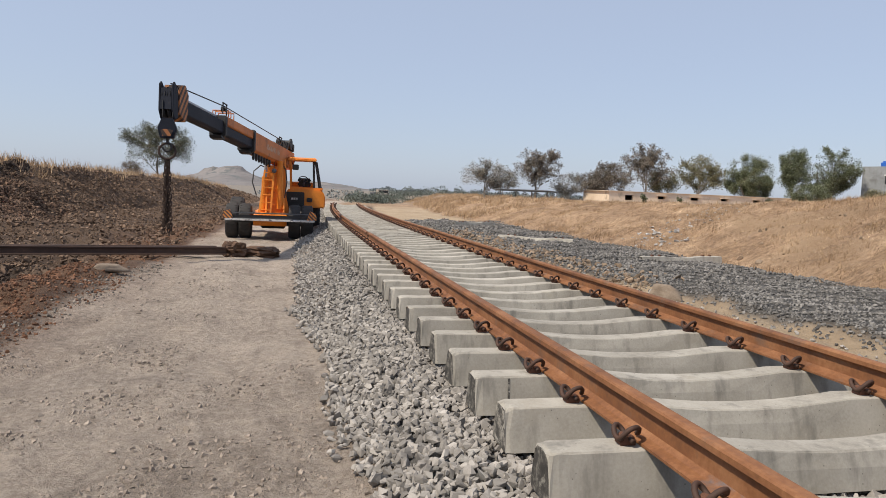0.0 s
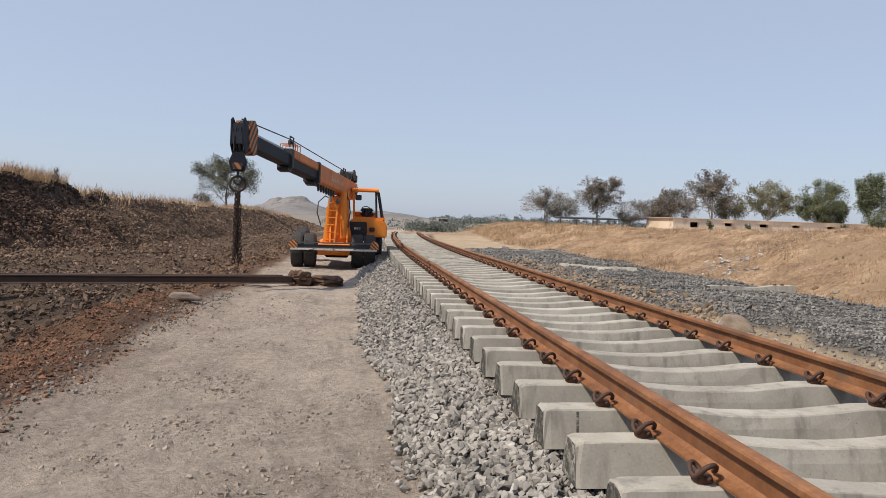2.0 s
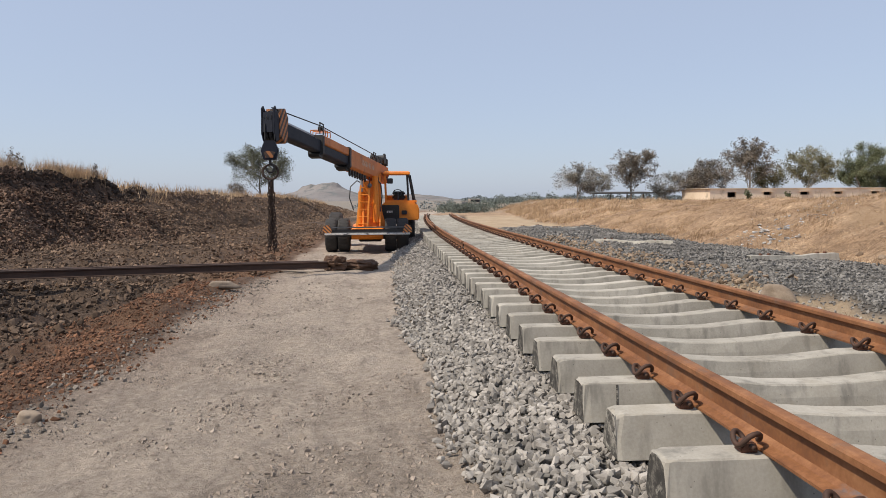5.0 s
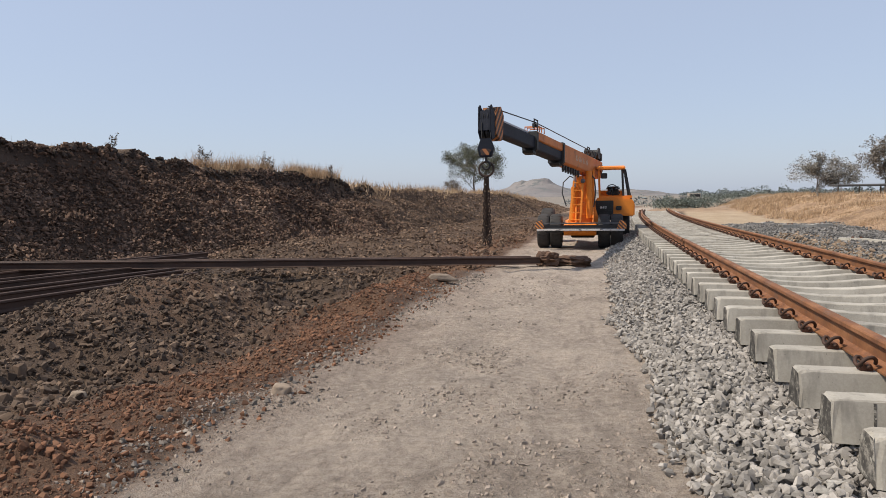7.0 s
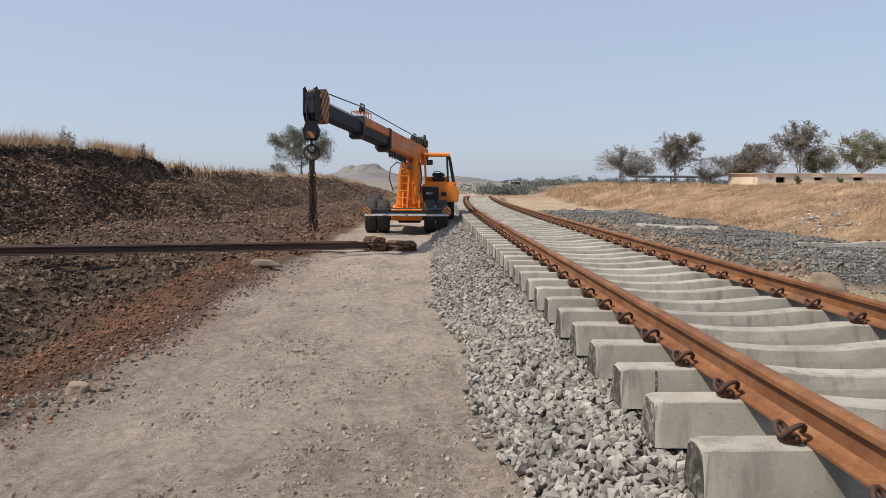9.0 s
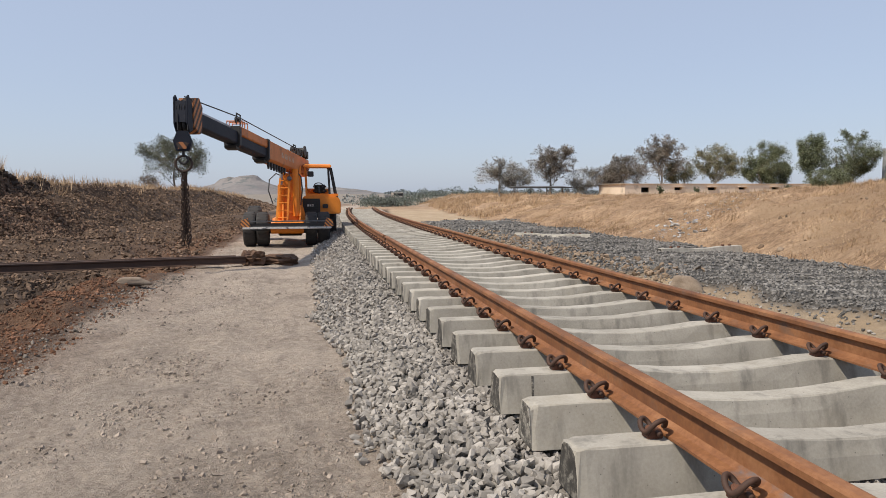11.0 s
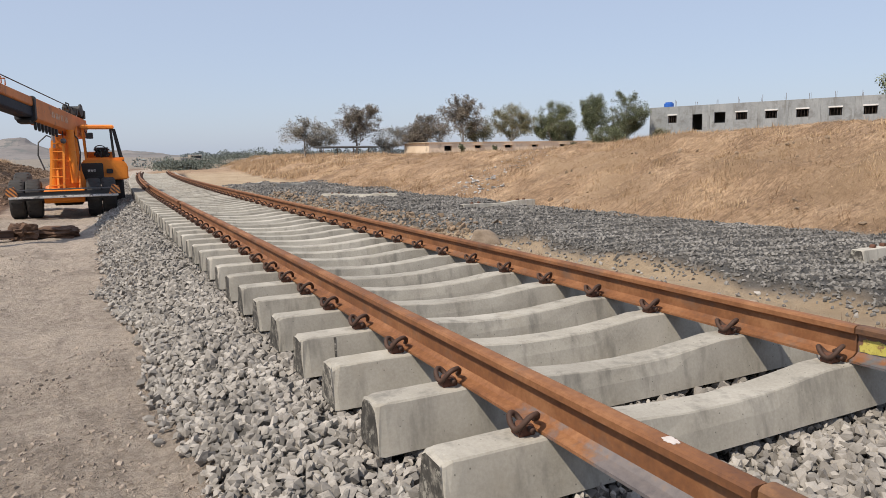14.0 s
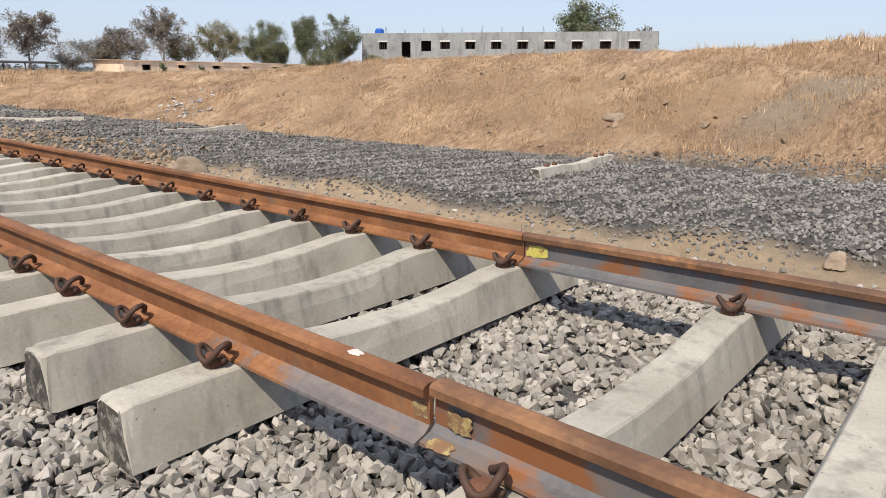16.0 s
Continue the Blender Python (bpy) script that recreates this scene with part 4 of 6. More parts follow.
NAVY.node_tree.nodes["Principled BSDF"].inputs["Specular IOR Level"].default_value = 0.25
BLACK = material("black_steel", [(0.3, (0.012, 0.012, 0.013)), (0.7, (0.035, 0.033, 0.032))], 3, 30, 0.6, bump=0.15)
TYRE = material("tyre_rubber", [(0.3, (0.022, 0.021, 0.021)), (0.6, (0.045, 0.042, 0.04)), (0.85, (0.12, 0.105, 0.09))], 3, 25, 0.85, bump=0.3)
WORN_WHITE = material("worn_white", [(0.3, (0.42, 0.40, 0.37)), (0.6, (0.68, 0.66, 0.63))], 5, 40, 0.7, wear=(0.10, 0.10, 0.11), wear_at=(0.53, 0.58), wear_scale=6)
BUMPER_GREY = material("bumper_grey", [(0.3, (0.06, 0.063, 0.07)), (0.7, (0.13, 0.13, 0.135))], 3, 30, 0.6, wear=(0.25, 0.2, 0.15), wear_at=(0.6, 0.7), wear_scale=5)
FADED_WHITE = material("faded_white", [(0.3, (0.42, 0.20, 0.09)), (0.6, (0.52, 0.38, 0.28))], 5, 40, 0.7, wear=(0.45, 0.18, 0.07), wear_at=(0.48, 0.56), wear_scale=9)
DUSTY = material("dusty_paint", [(0.3, (0.26, 0.22, 0.18)), (0.6, (0.38, 0.34, 0.29))], 2, 20, 0.8, wear=(0.2, 0.15, 0.11), wear_at=(0.5, 0.6), wear_scale=3)
CHAIN_STEEL = material("chain_rust", [(0.3, (0.018, 0.011, 0.008)), (0.6, (0.05, 0.028, 0.018)), (0.8, (0.10, 0.055, 0.03))], 8, 60, 0.75, bump=0.3)
BRIGHT_ROD = material("cylinder_rod", [(0.3, (0.34, 0.35, 0.37)), (0.7, (0.5, 0.5, 0.51))], 3, 30, 0.45, metal=0.2, bump=0)
SEAT = material("seat_vinyl", [(0.3, (0.02, 0.02, 0.022)), (0.7, (0.05, 0.048, 0.046))], 5, 40, 0.7)


def striped(name, one, two, width, lean):
    m, nt, nodes, bsdf = tree_of(name)
    sep = nodes.new("ShaderNodeSeparateXYZ")
    nt.links.new(nodes.new("ShaderNodeTexCoord").outputs["Object"], sep.inputs[0])
    v = math_node(nt, "ADD", math_node(nt, "ADD", math_node(nt, "MULTIPLY", sep.outputs["Z"], lean), sep.outputs["X"]), sep.outputs["Y"])
    band = math_node(nt, "GREATER_THAN", math_node(nt, "FRACT", math_node(nt, "DIVIDE", v, width)), 0.5)
    worn = noise_node(nt, nodes["Texture Coordinate"].outputs["Object"], 9, 6, 0.7)
    c = mix_node(nt, band, one, two)
    c = mix_node(nt, ramp_node(nt, worn, [(0.55, (0, 0, 0)), (0.7, (1, 1, 1))]), c, (0.13, 0.08, 0.05))
    nt.links.new(c, bsdf.inputs["Base Color"])
    bsdf.inputs["Roughness"].default_value = 0.65
    return m


STRIPES = striped("hazard_stripes", (0.40, 0.155, 0.055), (0.05, 0.032, 0.025), 0.17, 0.7)
STRIPES_SMALL = striped("bumper_stripes", (0.62, 0.24, 0.06), (0.10, 0.06, 0.045), 0.12, 1.0)

m, nt, nodes, bsdf = tree_of("cab_glass")
bsdf.inputs["Base Color"].default_value = (0.9, 0.93, 0.93, 1)
bsdf.inputs["Roughness"].default_value = 0.03
bsdf.inputs["Transmission Weight"].default_value = 1.0
bsdf.inputs["IOR"].default_value = 1.05
GLASS = m


def lathe(bm, outline, segments=28):
    """(radius, x) pairs turned round the x axis."""
    rings = [[bm.verts.new((x, r * math.cos(t), r * math.sin(t))) for t in (2 * math.pi * k / segments for k in range(segments))] for r, x in outline]
    for one, two in zip(rings, rings[1:]):
        for k in range(segments):
            bm.faces.new((one[k], one[(k + 1) % segments], two[(k + 1) % segments], two[k]))
    bm.faces.new(rings[0])
    bm.faces.new(rings[-1][::-1])


def wheel(parent, x, y, r, w, label="black tyre on an orange rim"):
    bm = bmesh.new()
    h = w / 2
    lathe(bm, [(r * 0.56, -h * 0.86), (r * 0.72, -h), (r * 0.90, -h), (r * 0.975, -h * 0.80), (r, -h * 0.45), (r, h * 0.45), (r * 0.975, h * 0.80), (r * 0.90, h), (r * 0.72, h), (r * 0.56, h * 0.86)], 32)
    t = part("wheel", bm, TYRE, parent, "dusty black rubber tyre", smooth=True)
    t.location = (x, y, r)
    for s in (-1, 1):
        bm = bmesh.new()
        for k in range(24):
            a = 2 * math.pi * k / 24
            c, sn = math.cos(a), math.sin(a)
            box(bm, (min(0, s * h * 0.82), -0.024, -0.012), (max(0, s * h * 0.82), 0.024, 0.006), 0, Matrix.Translation((0, (r - 0.006) * c, (r - 0.006) * sn)) @ Matrix.Rotation(a - math.pi / 2, 4, "X") @ Matrix.Rotation(s * 0.45, 4, "Z"))
        part("tread", bm, TYRE, t)
    bm = bmesh.new()
    lathe(bm, [(r * 0.57, -h * 0.80), (r * 0.52, -h * 0.82), (r * 0.46, -h * 0.45), (r * 0.16, -h * 0.40), (r * 0.14, -h * 0.7), (r * 0.14, h * 0.7), (r * 0.16, h * 0.40), (r * 0.46, h * 0.45), (r * 0.52, h * 0.82), (r * 0.57, h * 0.80)], 24)
    part("rim", bm, ORANGE, t, "dusty orange rim", smooth=True)
    return t


def one_box(name, lo, hi, mat, parent, bevel=0.015, label=""):
    bm = bmesh.new()
    box(bm, lo, hi, bevel)
    return part(name, bm, mat, parent, label)


def crane():
    e = thing("mobile_crane", (-3.14, 20.5, -0.57), "orange pick and carry crane parked on the dirt road", "crane")
    for x in (-1.19, -0.79, 0.72, 1.11):
        wheel(e, x, 0.0, 0.54, 0.37)
    for x in (-1.28, 1.38):
        wheel(e, x, 3.1, 0.62, 0.46)
    # chassis
    bm = bmesh.new()
    prism(bm, [(-0.75, 0.50), (-0.60, 0.42), (3.6, 0.42), (3.6, 0.86), (0.4, 0.86), (-0.75, 0.76)], "x", -0.52, 0.48, 0.02)
    part("chassis", bm, ORANGE, e)
    one_box("axle", (-1.25, -0.14, 0.40), (1.2, 0.14, 0.66), BLACK, e, 0.03)
    one_box("axle", (-1.2, 2.95, 0.46), (1.25, 3.25, 0.72), BLACK, e, 0.03)
    one_box("oil_sump", (-0.35, 0.6, 0.28), (0.42, 2.2, 0.42), BLACK, e, 0.03)
    # front platform and bumper
    bm = bmesh.new()
    prism(bm, [(-1.02, 0.60), (-0.97, 0.60), (-0.70, 0.66), (-0.70, 0.69), (-1.02, 0.66)], "x", -1.18, 1.18, 0.006)
    part("platform", bm, BUMPER_GREY, e, "dark grey sloping front plate")
    one_box("platform_rail", (-1.2, -0.99, 0.80), (1.2, -0.95, 0.84), BUMPER_GREY, e, 0.008)
    one_box("bumper_board", (-1.2, -0.965, 0.66), (1.2, -0.95, 0.76), BLACK, e, 0.004)
    one_box("bumper_edge", (-1.33, -1.05, 0.585), (1.33, -0.97, 0.645), WORN_WHITE, e, 0.01, "worn white bumper edge")
    for s in (-1, 1):
        bm = bmesh.new()
        prism(bm, [(s * 1.08, 0.62), (s * 1.40, 0.66), (s * 1.36, 0.86), (s * 1.18, 0.92)], "y", -1.03, -0.95, 0.006)
        part("bumper_end", bm, STRIPES_SMALL, e, "orange and black striped bumper end")
        bm = bmesh.new()
        bar(bm, (s * 0.55, -0.75, 0.55), (s * 1.1, -0.98, 0.60), 0.08, 0.1)
        part("bumper_bracket", bm, BLACK, e)
    # tower that carries the boom
    for s, x in ((-1, -0.16), (1, 0.38)):
        bm = bmesh.new()
        prism(bm, [(-0.35, 0.78), (0.55, 0.78), (1.55, 2.45), (1.55, 2.72), (1.15, 2.72), (0.35, 2.22)], "x", x - 0.03, x + 0.03, 0.012)
        part("tower_plate", bm, ORANGE, e)
    bm = bmesh.new()
    prism(bm, [(0.15, 0.80), (0.3, 0.80), (1.2, 2.35), (1.05, 2.35)], "x", -0.13, 0.35, 0.01)
    part("tower_web", bm, ORANGE, e)
    bm = bmesh.new()
    prism(bm, [(-0.46, 0.74), (0.60, 0.74), (0.44, 1.30), (0.40, 2.30), (-0.14, 2.30), (-0.20, 1.40)], "y", 0.02, 0.10, 0.012)
    part("tower_front_plate", bm, ORANGE, e)
    for z in (1.05, 1.55):
        one_box("tower_stiffener", (-0.16, -0.05, z), (0.40, 0.02, z + 0.05), ORANGE, e, 0.008)
    for z in (1.25, 1.8):
        one_box("tower_rib", (-0.13, -0.25 + (z - 0.8) * 0.55, z), (0.35, -0.17 + (z - 0.8) * 0.55, z + 0.07), ORANGE, e, 0.008)
    bm = bmesh.new()
    tube(bm, [(-0.24, 0.05, 0.9), (-0.21, -0.05, 1.95)], 0.105, 14)
    cyl = part("lift_cylinder", bm, ORANGE, e, smooth=True)
    bm = bmesh.new()
    tube(bm, [(-0.21, -0.05, 1.90), (-0.18, -0.15, 2.55)], 0.055, 12)
    part("cylinder_rod", bm, BRIGHT_ROD, e, "bright steel cylinder rod", smooth=True)
    bm = bmesh.new()
    tube(bm, [(0.26, -0.12, 0.95), (0.24, -0.1, 2.45)], 0.10, 14)
    part("lift_cylinder", bm, ORANGE, e, smooth=True)
    # ladder in front of the tower
    for a, b in (((-0.36, -0.62, 0.74), (-0.22, -0.30, 2.15)), ((-0.02, -0.62, 0.74), (0.06, -0.30, 2.15))):
        bm = bmesh.new()
        bar(bm, a, b, 0.055, 0.035, (0, 1, 0))
        part("ladder_stile", bm, ORANGE, e)
    for k in range(6):
        t = 0.12 + k * 0.165
        bm = bmesh.new()
        tube(bm, [(-0.36 + 0.14 * t, -0.62 + 0.32 * t, 0.74 + 1.41 * t), (-0.02 + 0.08 * t, -0.62 + 0.32 * t, 0.74 + 1.41 * t)], 0.017, 8)
        part("ladder_rung", bm, ORANGE, e)
    bm = bmesh.new()
    tube(bm, [(-0.45, -0.45, 1.35), (-0.58, -0.4, 1.75), (-0.55, -0.3, 2.1), (-0.35, -0.15, 2.3), (-0.15, 0.1, 2.2)], 0.02, 6)
    part("hose", bm, BLACK, e, "black hydraulic hose", smooth=True)
    bm = bmesh.new()
    tube(bm, [(0.40, -0.3, 1.3), (0.46, -0.32, 1.8), (0.42, -0.2, 2.2), (0.3, 0.1, 2.35)], 0.02, 6)
    part("hose", bm, BLACK, e, "black hydraulic hose", smooth=True)
    # engine housing with grille
    bm = bmesh.new()
    prism(bm, [(0.45, 1.02), (1.70, 0.98), (1.70, 1.42), (1.58, 1.58), (0.85, 1.64), (0.45, 1.58)], "y", 0.75, 3.4, 0.04)
    part("engine_cover", bm, ORANGE, e)
    one_box("grille_frame", (0.36, 0.62, 0.86), (1.02, 0.76, 1.50), BLACK, e, 0.02)
    for k in range(7):
        one_box("grille_bar", (0.40, 0.59, 0.91 + k * 0.08), (0.98, 0.625, 0.94 + k * 0.08), BLACK, e, 0.006)
    for k in range(3):
        one_box("badge_bar", (0.60 + 0.075 * k, 0.575, 1.24), (0.655 + 0.075 * k, 0.592, 1.31), WORN_WHITE, e, 0.0, "small white badge bar")
    one_box("mudguard", (1.12, 2.4, 1.20), (1.66, 3.9, 1.27), ORANGE, e, 0.02)
    one_box("headlamp", (1.10, 0.66, 1.18), (1.28, 0.76, 1.32), BLACK, e, 0.02)
    # cab
    c = part("cab", (lambda q: (prism(q, [(0.86, 1.58), (2.35, 1.58), (2.35, 1.66), (0.86, 1.66)], "x", 0.55, 1.62, 0.01), q)[1])(bmesh.new()), ORANGE, e)
    bm = bmesh.new()
    prism(bm, [(0.72, 2.51), (2.15, 2.55), (2.15, 2.65), (1.0, 2.65), (0.72, 2.59)], "x", 0.48, 1.40, 0.03)
    part("roof", bm, ORANGE, c)
    for a, b, mat in (((0.58, 0.90, 1.62), (0.55, 0.85, 2.55), ORANGE), ((1.34, 0.90, 1.62), (1.30, 0.85, 2.55), BLACK), ((0.58, 2.2, 1.62), (0.55, 2.05, 2.57), BLACK)):
        bm = bmesh.new()
        bar(bm, a, b, 0.07, 0.07, (0, 1, 0))
        part("pillar", bm, mat, c)
    bm = bmesh.new()
    prism(bm, [(1.36, 2.56), (1.46, 2.56), (1.70, 1.25), (1.58, 1.25)], "y", 1.9, 2.05, 0.01)
    part("pillar", bm, BLACK, c)
    bm = bmesh.new()
    bar(bm, (1.36, 0.92, 2.54), (1.62, 0.92, 1.42), 0.05, 0.09, (0, 1, 0))
    part("door_frame", bm, BLACK, c)
    g = one_box("windscreen", (0.62, 0.885, 1.68), (1.30, 0.897, 2.50), GLASS, c, 0.0, "clear windscreen")
    g.visible_shadow = False
    one_box("rear_wall", (0.58, 2.22, 1.66), (1.36, 2.27, 1.84), ORANGE, c, 0.01)
    one_box("seat", (0.80, 1.45, 1.68), (1.25, 1.9, 1.84), SEAT, c, 0.04)
    one_box("seat_back", (0.80, 1.82, 1.84), (1.25, 1.94, 1.98), SEAT, c, 0.04)
    bm = bmesh.new()
    tube(bm, [(0.98 + 0.15 * math.cos(a), 1.28 + 0.09 * math.sin(a), 1.93 + 0.10 * math.sin(a)) for a in (2 * math.pi * k / 16 for k in range(16))], 0.016, 6, True)
    part("steering_wheel", bm, BLACK, c, smooth=True)
    bm = bmesh.new()
    tube(bm, [(0.98, 1.28, 1.93), (1.0, 1.05, 1.66)], 0.025, 8)
    part("steering_column", bm, BLACK, c)
    one_box("mirror", (0.62, 0.66, 2.22), (0.82, 0.71, 2.40), BLACK, c, 0.015)
    bm = bmesh.new()
    tube(bm, [(0.60, 0.86, 2.46), (0.66, 0.70, 2.36)], 0.012, 5)
    part("mirror_arm", bm, BLACK, c)
    return e


CRANE = crane()

# boom: its own axes, x to its right, y along it towards the tip, z up
BASE, TIP = Vector((-2.86, 21.9, 2.04)), Vector((-4.97, 13.3, 2.71))
axis = (TIP - BASE).normalized()
LONG = (TIP - BASE).length
right = axis.cross(Vector((0, 0, 1))).normalized()
over = right.cross(axis)
BOOM = Matrix(((right.x, axis.x, over.x, BASE.x), (right.y, axis.y, over.y, BASE.y), (right.z, axis.z, over.z, BASE.z), (0, 0, 0, 1)))
b = new("boom")
b.parent = CRANE
b.matrix_parent_inverse = Matrix.Translation((3.14, -20.5, 0.57))
b.matrix_basis = BOOM
b["label"] = "telescopic boom with orange and dark blue sections"


def boom_part(name, bm, mat, label="", smooth=False):
    return part(name, bm, mat, b, label, smooth)


def hollow(bm, y0, y1, w, lo, hi, chamfer):
    prism(bm, [(-w / 2 + chamfer, lo), (w / 2 - chamfer, lo), (w / 2, lo + chamfer), (w / 2, hi - chamfer * 0.4), (w / 2 - chamfer * 0.4, hi), (-w / 2 + chamfer * 0.4, hi), (-w / 2, hi - chamfer * 0.4), (-w / 2, lo + chamfer)], "y", y0, y1, 0.008)


bm = bmesh.new()
hollow(bm, -0.7, LONG * 0.434, 0.44, -0.31, 0.28, 0.07)
boom_part("base_section", bm, BOOM_ORANGE, "dusty rusty orange boom section")
bm = bmesh.new()
hollow(bm, LONG * 0.40, LONG * 0.687, 0.36, -0.24, 0.036, 0.05)
boom_part("middle_section", bm, NAVY, "dark blue boom section")
bm = bmesh.new()
hollow(bm, LONG * 0.42, LONG * 0.69, 0.40, 0.04, 0.27, 0.03)
boom_part("middle_cover", bm, BOOM_ORANGE, "faded orange cover plate")
bm = bmesh.new()
hollow(bm, LONG * 0.65, LONG * 0.97, 0.29, -0.19, 0.14, 0.04)
boom_part("tip_section", bm, NAVY, "dark blue boom section")
for f, w, lo, hi in ((0.434, 0.48, -0.34, 0.30), (0.687, 0.41, -0.28, 0.27)):
    bm = bmesh.new()
    hollow(bm, LONG * f - 0.06, LONG * f + 0.07, w, lo, hi, 0.07)
    boom_part("collar", bm, BLACK, "black boom collar")
    bm = bmesh.new()
    prism(bm, [(LONG * f - 0.05, lo + 0.02), (LONG * f + 0.22, lo + 0.04), (LONG * f + 0.18, lo - 0.03), (LONG * f - 0.05, lo - 0.05)], "x", -0.15, 0.15, 0.01)
    boom_part("wear_pad_holder", bm, BLACK)
for k in range(7):
    bm = bmesh.new()
    y = LONG * 0.434 - 0.18 - k * 0.27
    prism(bm, [(y - 0.05, -0.32), (y + 0.06, -0.32), (y + 0.05, -0.46), (y + 0.0, -0.53), (y - 0.04, -0.44)], "x", -0.18, -0.12, 0.006)
    boom_part("hanger_tooth", bm, BLACK)
for k, (dy, w) in enumerate(((0.0, 0.30), (0.42, 0.22), (0.72, 0.34), (1.15, 0.26))):
    for s in (-1, 1):
        bm = bmesh.new()
        box(bm, (s * 0.2205 - 0.002, 1.2 + dy, -0.06), (s * 0.2205 + 0.002, 1.2 + dy + w, 0.10))
        boom_part("lettering_bar", bm, FADED_WHITE, "worn white lettering bar")
# head
bm = bmesh.new()
prism(bm, [(LONG * 0.95, -0.30), (LONG * 0.95 + 0.12, -0.34), (LONG * 0.975 + 0.22, -0.20), (LONG * 0.975 + 0.20, 0.38), (LONG * 0.95 + 0.14, 0.44), (LONG * 0.95 - 0.04, 0.26)], "x", -0.17, 0.17, 0.012)
boom_part("head_plate", bm, STRIPES, "orange and black striped boom head")
for s in (-1, 1):
    bm = bmesh.new()
    prism(bm, [(LONG * 0.998, -0.30), (LONG * 0.998 + 0.16, -0.36), (LONG * 0.998 + 0.27, -0.20), (LONG * 0.998 + 0.29, 0.34), (LONG * 0.998 + 0.22, 0.40), (LONG * 0.998 + 0.04, 0.24)], "x", s * 0.135 - 0.018, s * 0.135 + 0.018, 0.006)
    boom_part("head_cheek", bm, NAVY)
one_box("head_cap", (-0.115, LONG * 0.998 + 0.25, -0.18), (0.115, LONG * 0.998 + 0.275, 0.26), NAVY, b, 0.004)
for dz, dy in ((0.14, 0.12), (-0.18, 0.08)):
    for s in (-0.55, 0.55):
        bm = bmesh.new()
        lathe(bm, [(0.06, -0.035), (0.17, -0.035), (0.145, 0.0), (0.17, 0.035), (0.06, 0.035)], 18)
        sheave = boom_part("sheave", bm, BLACK, smooth=True)
        sheave.location = (s * 0.10, LONG * 0.998 + dy, dz)
# rope guides, ropes, winch and valve block
for f, dz in ((0.69, 0.30), (0.10, 0.30)):
    y = LONG * f
    for pts in ([(-0.15, y - 0.12, dz - 0.02), (-0.15, y - 0.12, dz + 0.26)], [(-0.15, y + 0.14, dz - 0.02), (-0.15, y + 0.14, dz + 0.26)], [(-0.15, y - 0.14, dz + 0.26), (-0.15, y + 0.16, dz + 0.26)],
                [(-0.15, y - 0.12, dz + 0.13), (-0.15, y + 0.14, dz + 0.13)]):
        bm = bmesh.new()
        tube(bm, pts, 0.018, 6)
        boom_part("rope_guide", bm, BLACK)
    bm = bmesh.new()
    lathe(bm, [(0.02, -0.06), (0.07, -0.06), (0.05, 0.0), (0.07, 0.06), (0.02, 0.06)], 12)
    roller = boom_part("guide_roller", bm, BLACK, smooth=True)
    roller.location = (-0.13, y, dz + 0.13)
bm = bmesh.new()
tube(bm, [(-0.13, 0.0, 0.52), (-0.13, LONG * 0.10, 0.50), (-0.13, LONG * 0.69, 0.50), (-0.10, LONG * 0.998 + 0.3, 0.34)], 0.014, 6)
boom_part("hoist_rope", bm, BLACK, "dark steel wire rope")
bm = bmesh.new()
tube(bm, [(0.08, LONG * 0.68, 0.24), (0.08, LONG * 0.975, 0.22)], 0.05, 10)
boom_part("extension_rod", bm, BRIGHT_ROD, "dull steel extension rod", smooth=True)
bm = bmesh.new()
tube(bm, [(0.10, LONG * 0.12, 0.36), (0.10, LONG * 0.33, 0.36)], 0.05, 10)
boom_part("extension_cylinder", bm, WORN_WHITE, "pale extension cylinder", smooth=True)
for k, y in enumerate((LONG * 0.63, LONG * 0.655, LONG * 0.675)):
    bm = bmesh.new()
    tube(bm, [(-0.2, y, 0.27), (-0.2, y, 0.42), (0.2, y, 0.42), (0.2, y, 0.27)], 0.018, 6)
    boom_part("cover_bracket", bm, BOOM_ORANGE)
bm = bmesh.new()
lathe(bm, [(0.19, -0.24), (0.19, -0.20), (0.13, -0.19), (0.13, 0.19), (0.19, 0.20), (0.19, 0.24)], 20)
w = boom_part("winch_drum", bm, BLACK, smooth=True)
w.location = (0.0, -0.15, 0.50)
for k, (x, y, z, s) in enumerate(((-0.18, 0.35, 0.30, 0.16), (0.05, 0.30, 0.30, 0.2), (0.2, 0.55, 0.30, 0.14), (-0.15, -0.45, 0.30, 0.2))):
    bm = bmesh.new()
    box(bm, (x - s / 2, y - s / 2, z - 0.01), (x + s / 2, y + s / 2, z + s * 1.2), 0.015)
    boom_part("valve_block", bm, BLACK)
for k in range(4):
    bm = bmesh.new()
    r = random.Random(k)
    tube(bm, [(r.uniform(-0.2, 0.2), -0.45, 0.4), (r.uniform(-0.3, 0.3), -0.8, 0.55), (r.uniform(-0.3, 0.3), -0.75, 0.1), (r.uniform(-0.2, 0.2), -0.6, -0.25)], 0.018, 6)
    boom_part("hose", bm, BLACK, "black hydraulic hose", smooth=True)
p0 = BOOM @ Vector((-0.22, LONG * 0.20, -0.33))
bm = bmesh.new()
tube(bm, [p0 - p0 + Vector((0, 0, 0)), Vector((0, 0, -0.22))], 0.012, 6)
pend = part("ball_hanger", bm, BLACK, b)
pend.matrix_basis = BOOM.inverted() @ Matrix.Translation(p0)
bm = bmesh.new()
bmesh.ops.create_uvsphere(bm, u_segments=14, v_segments=10, radius=0.075)
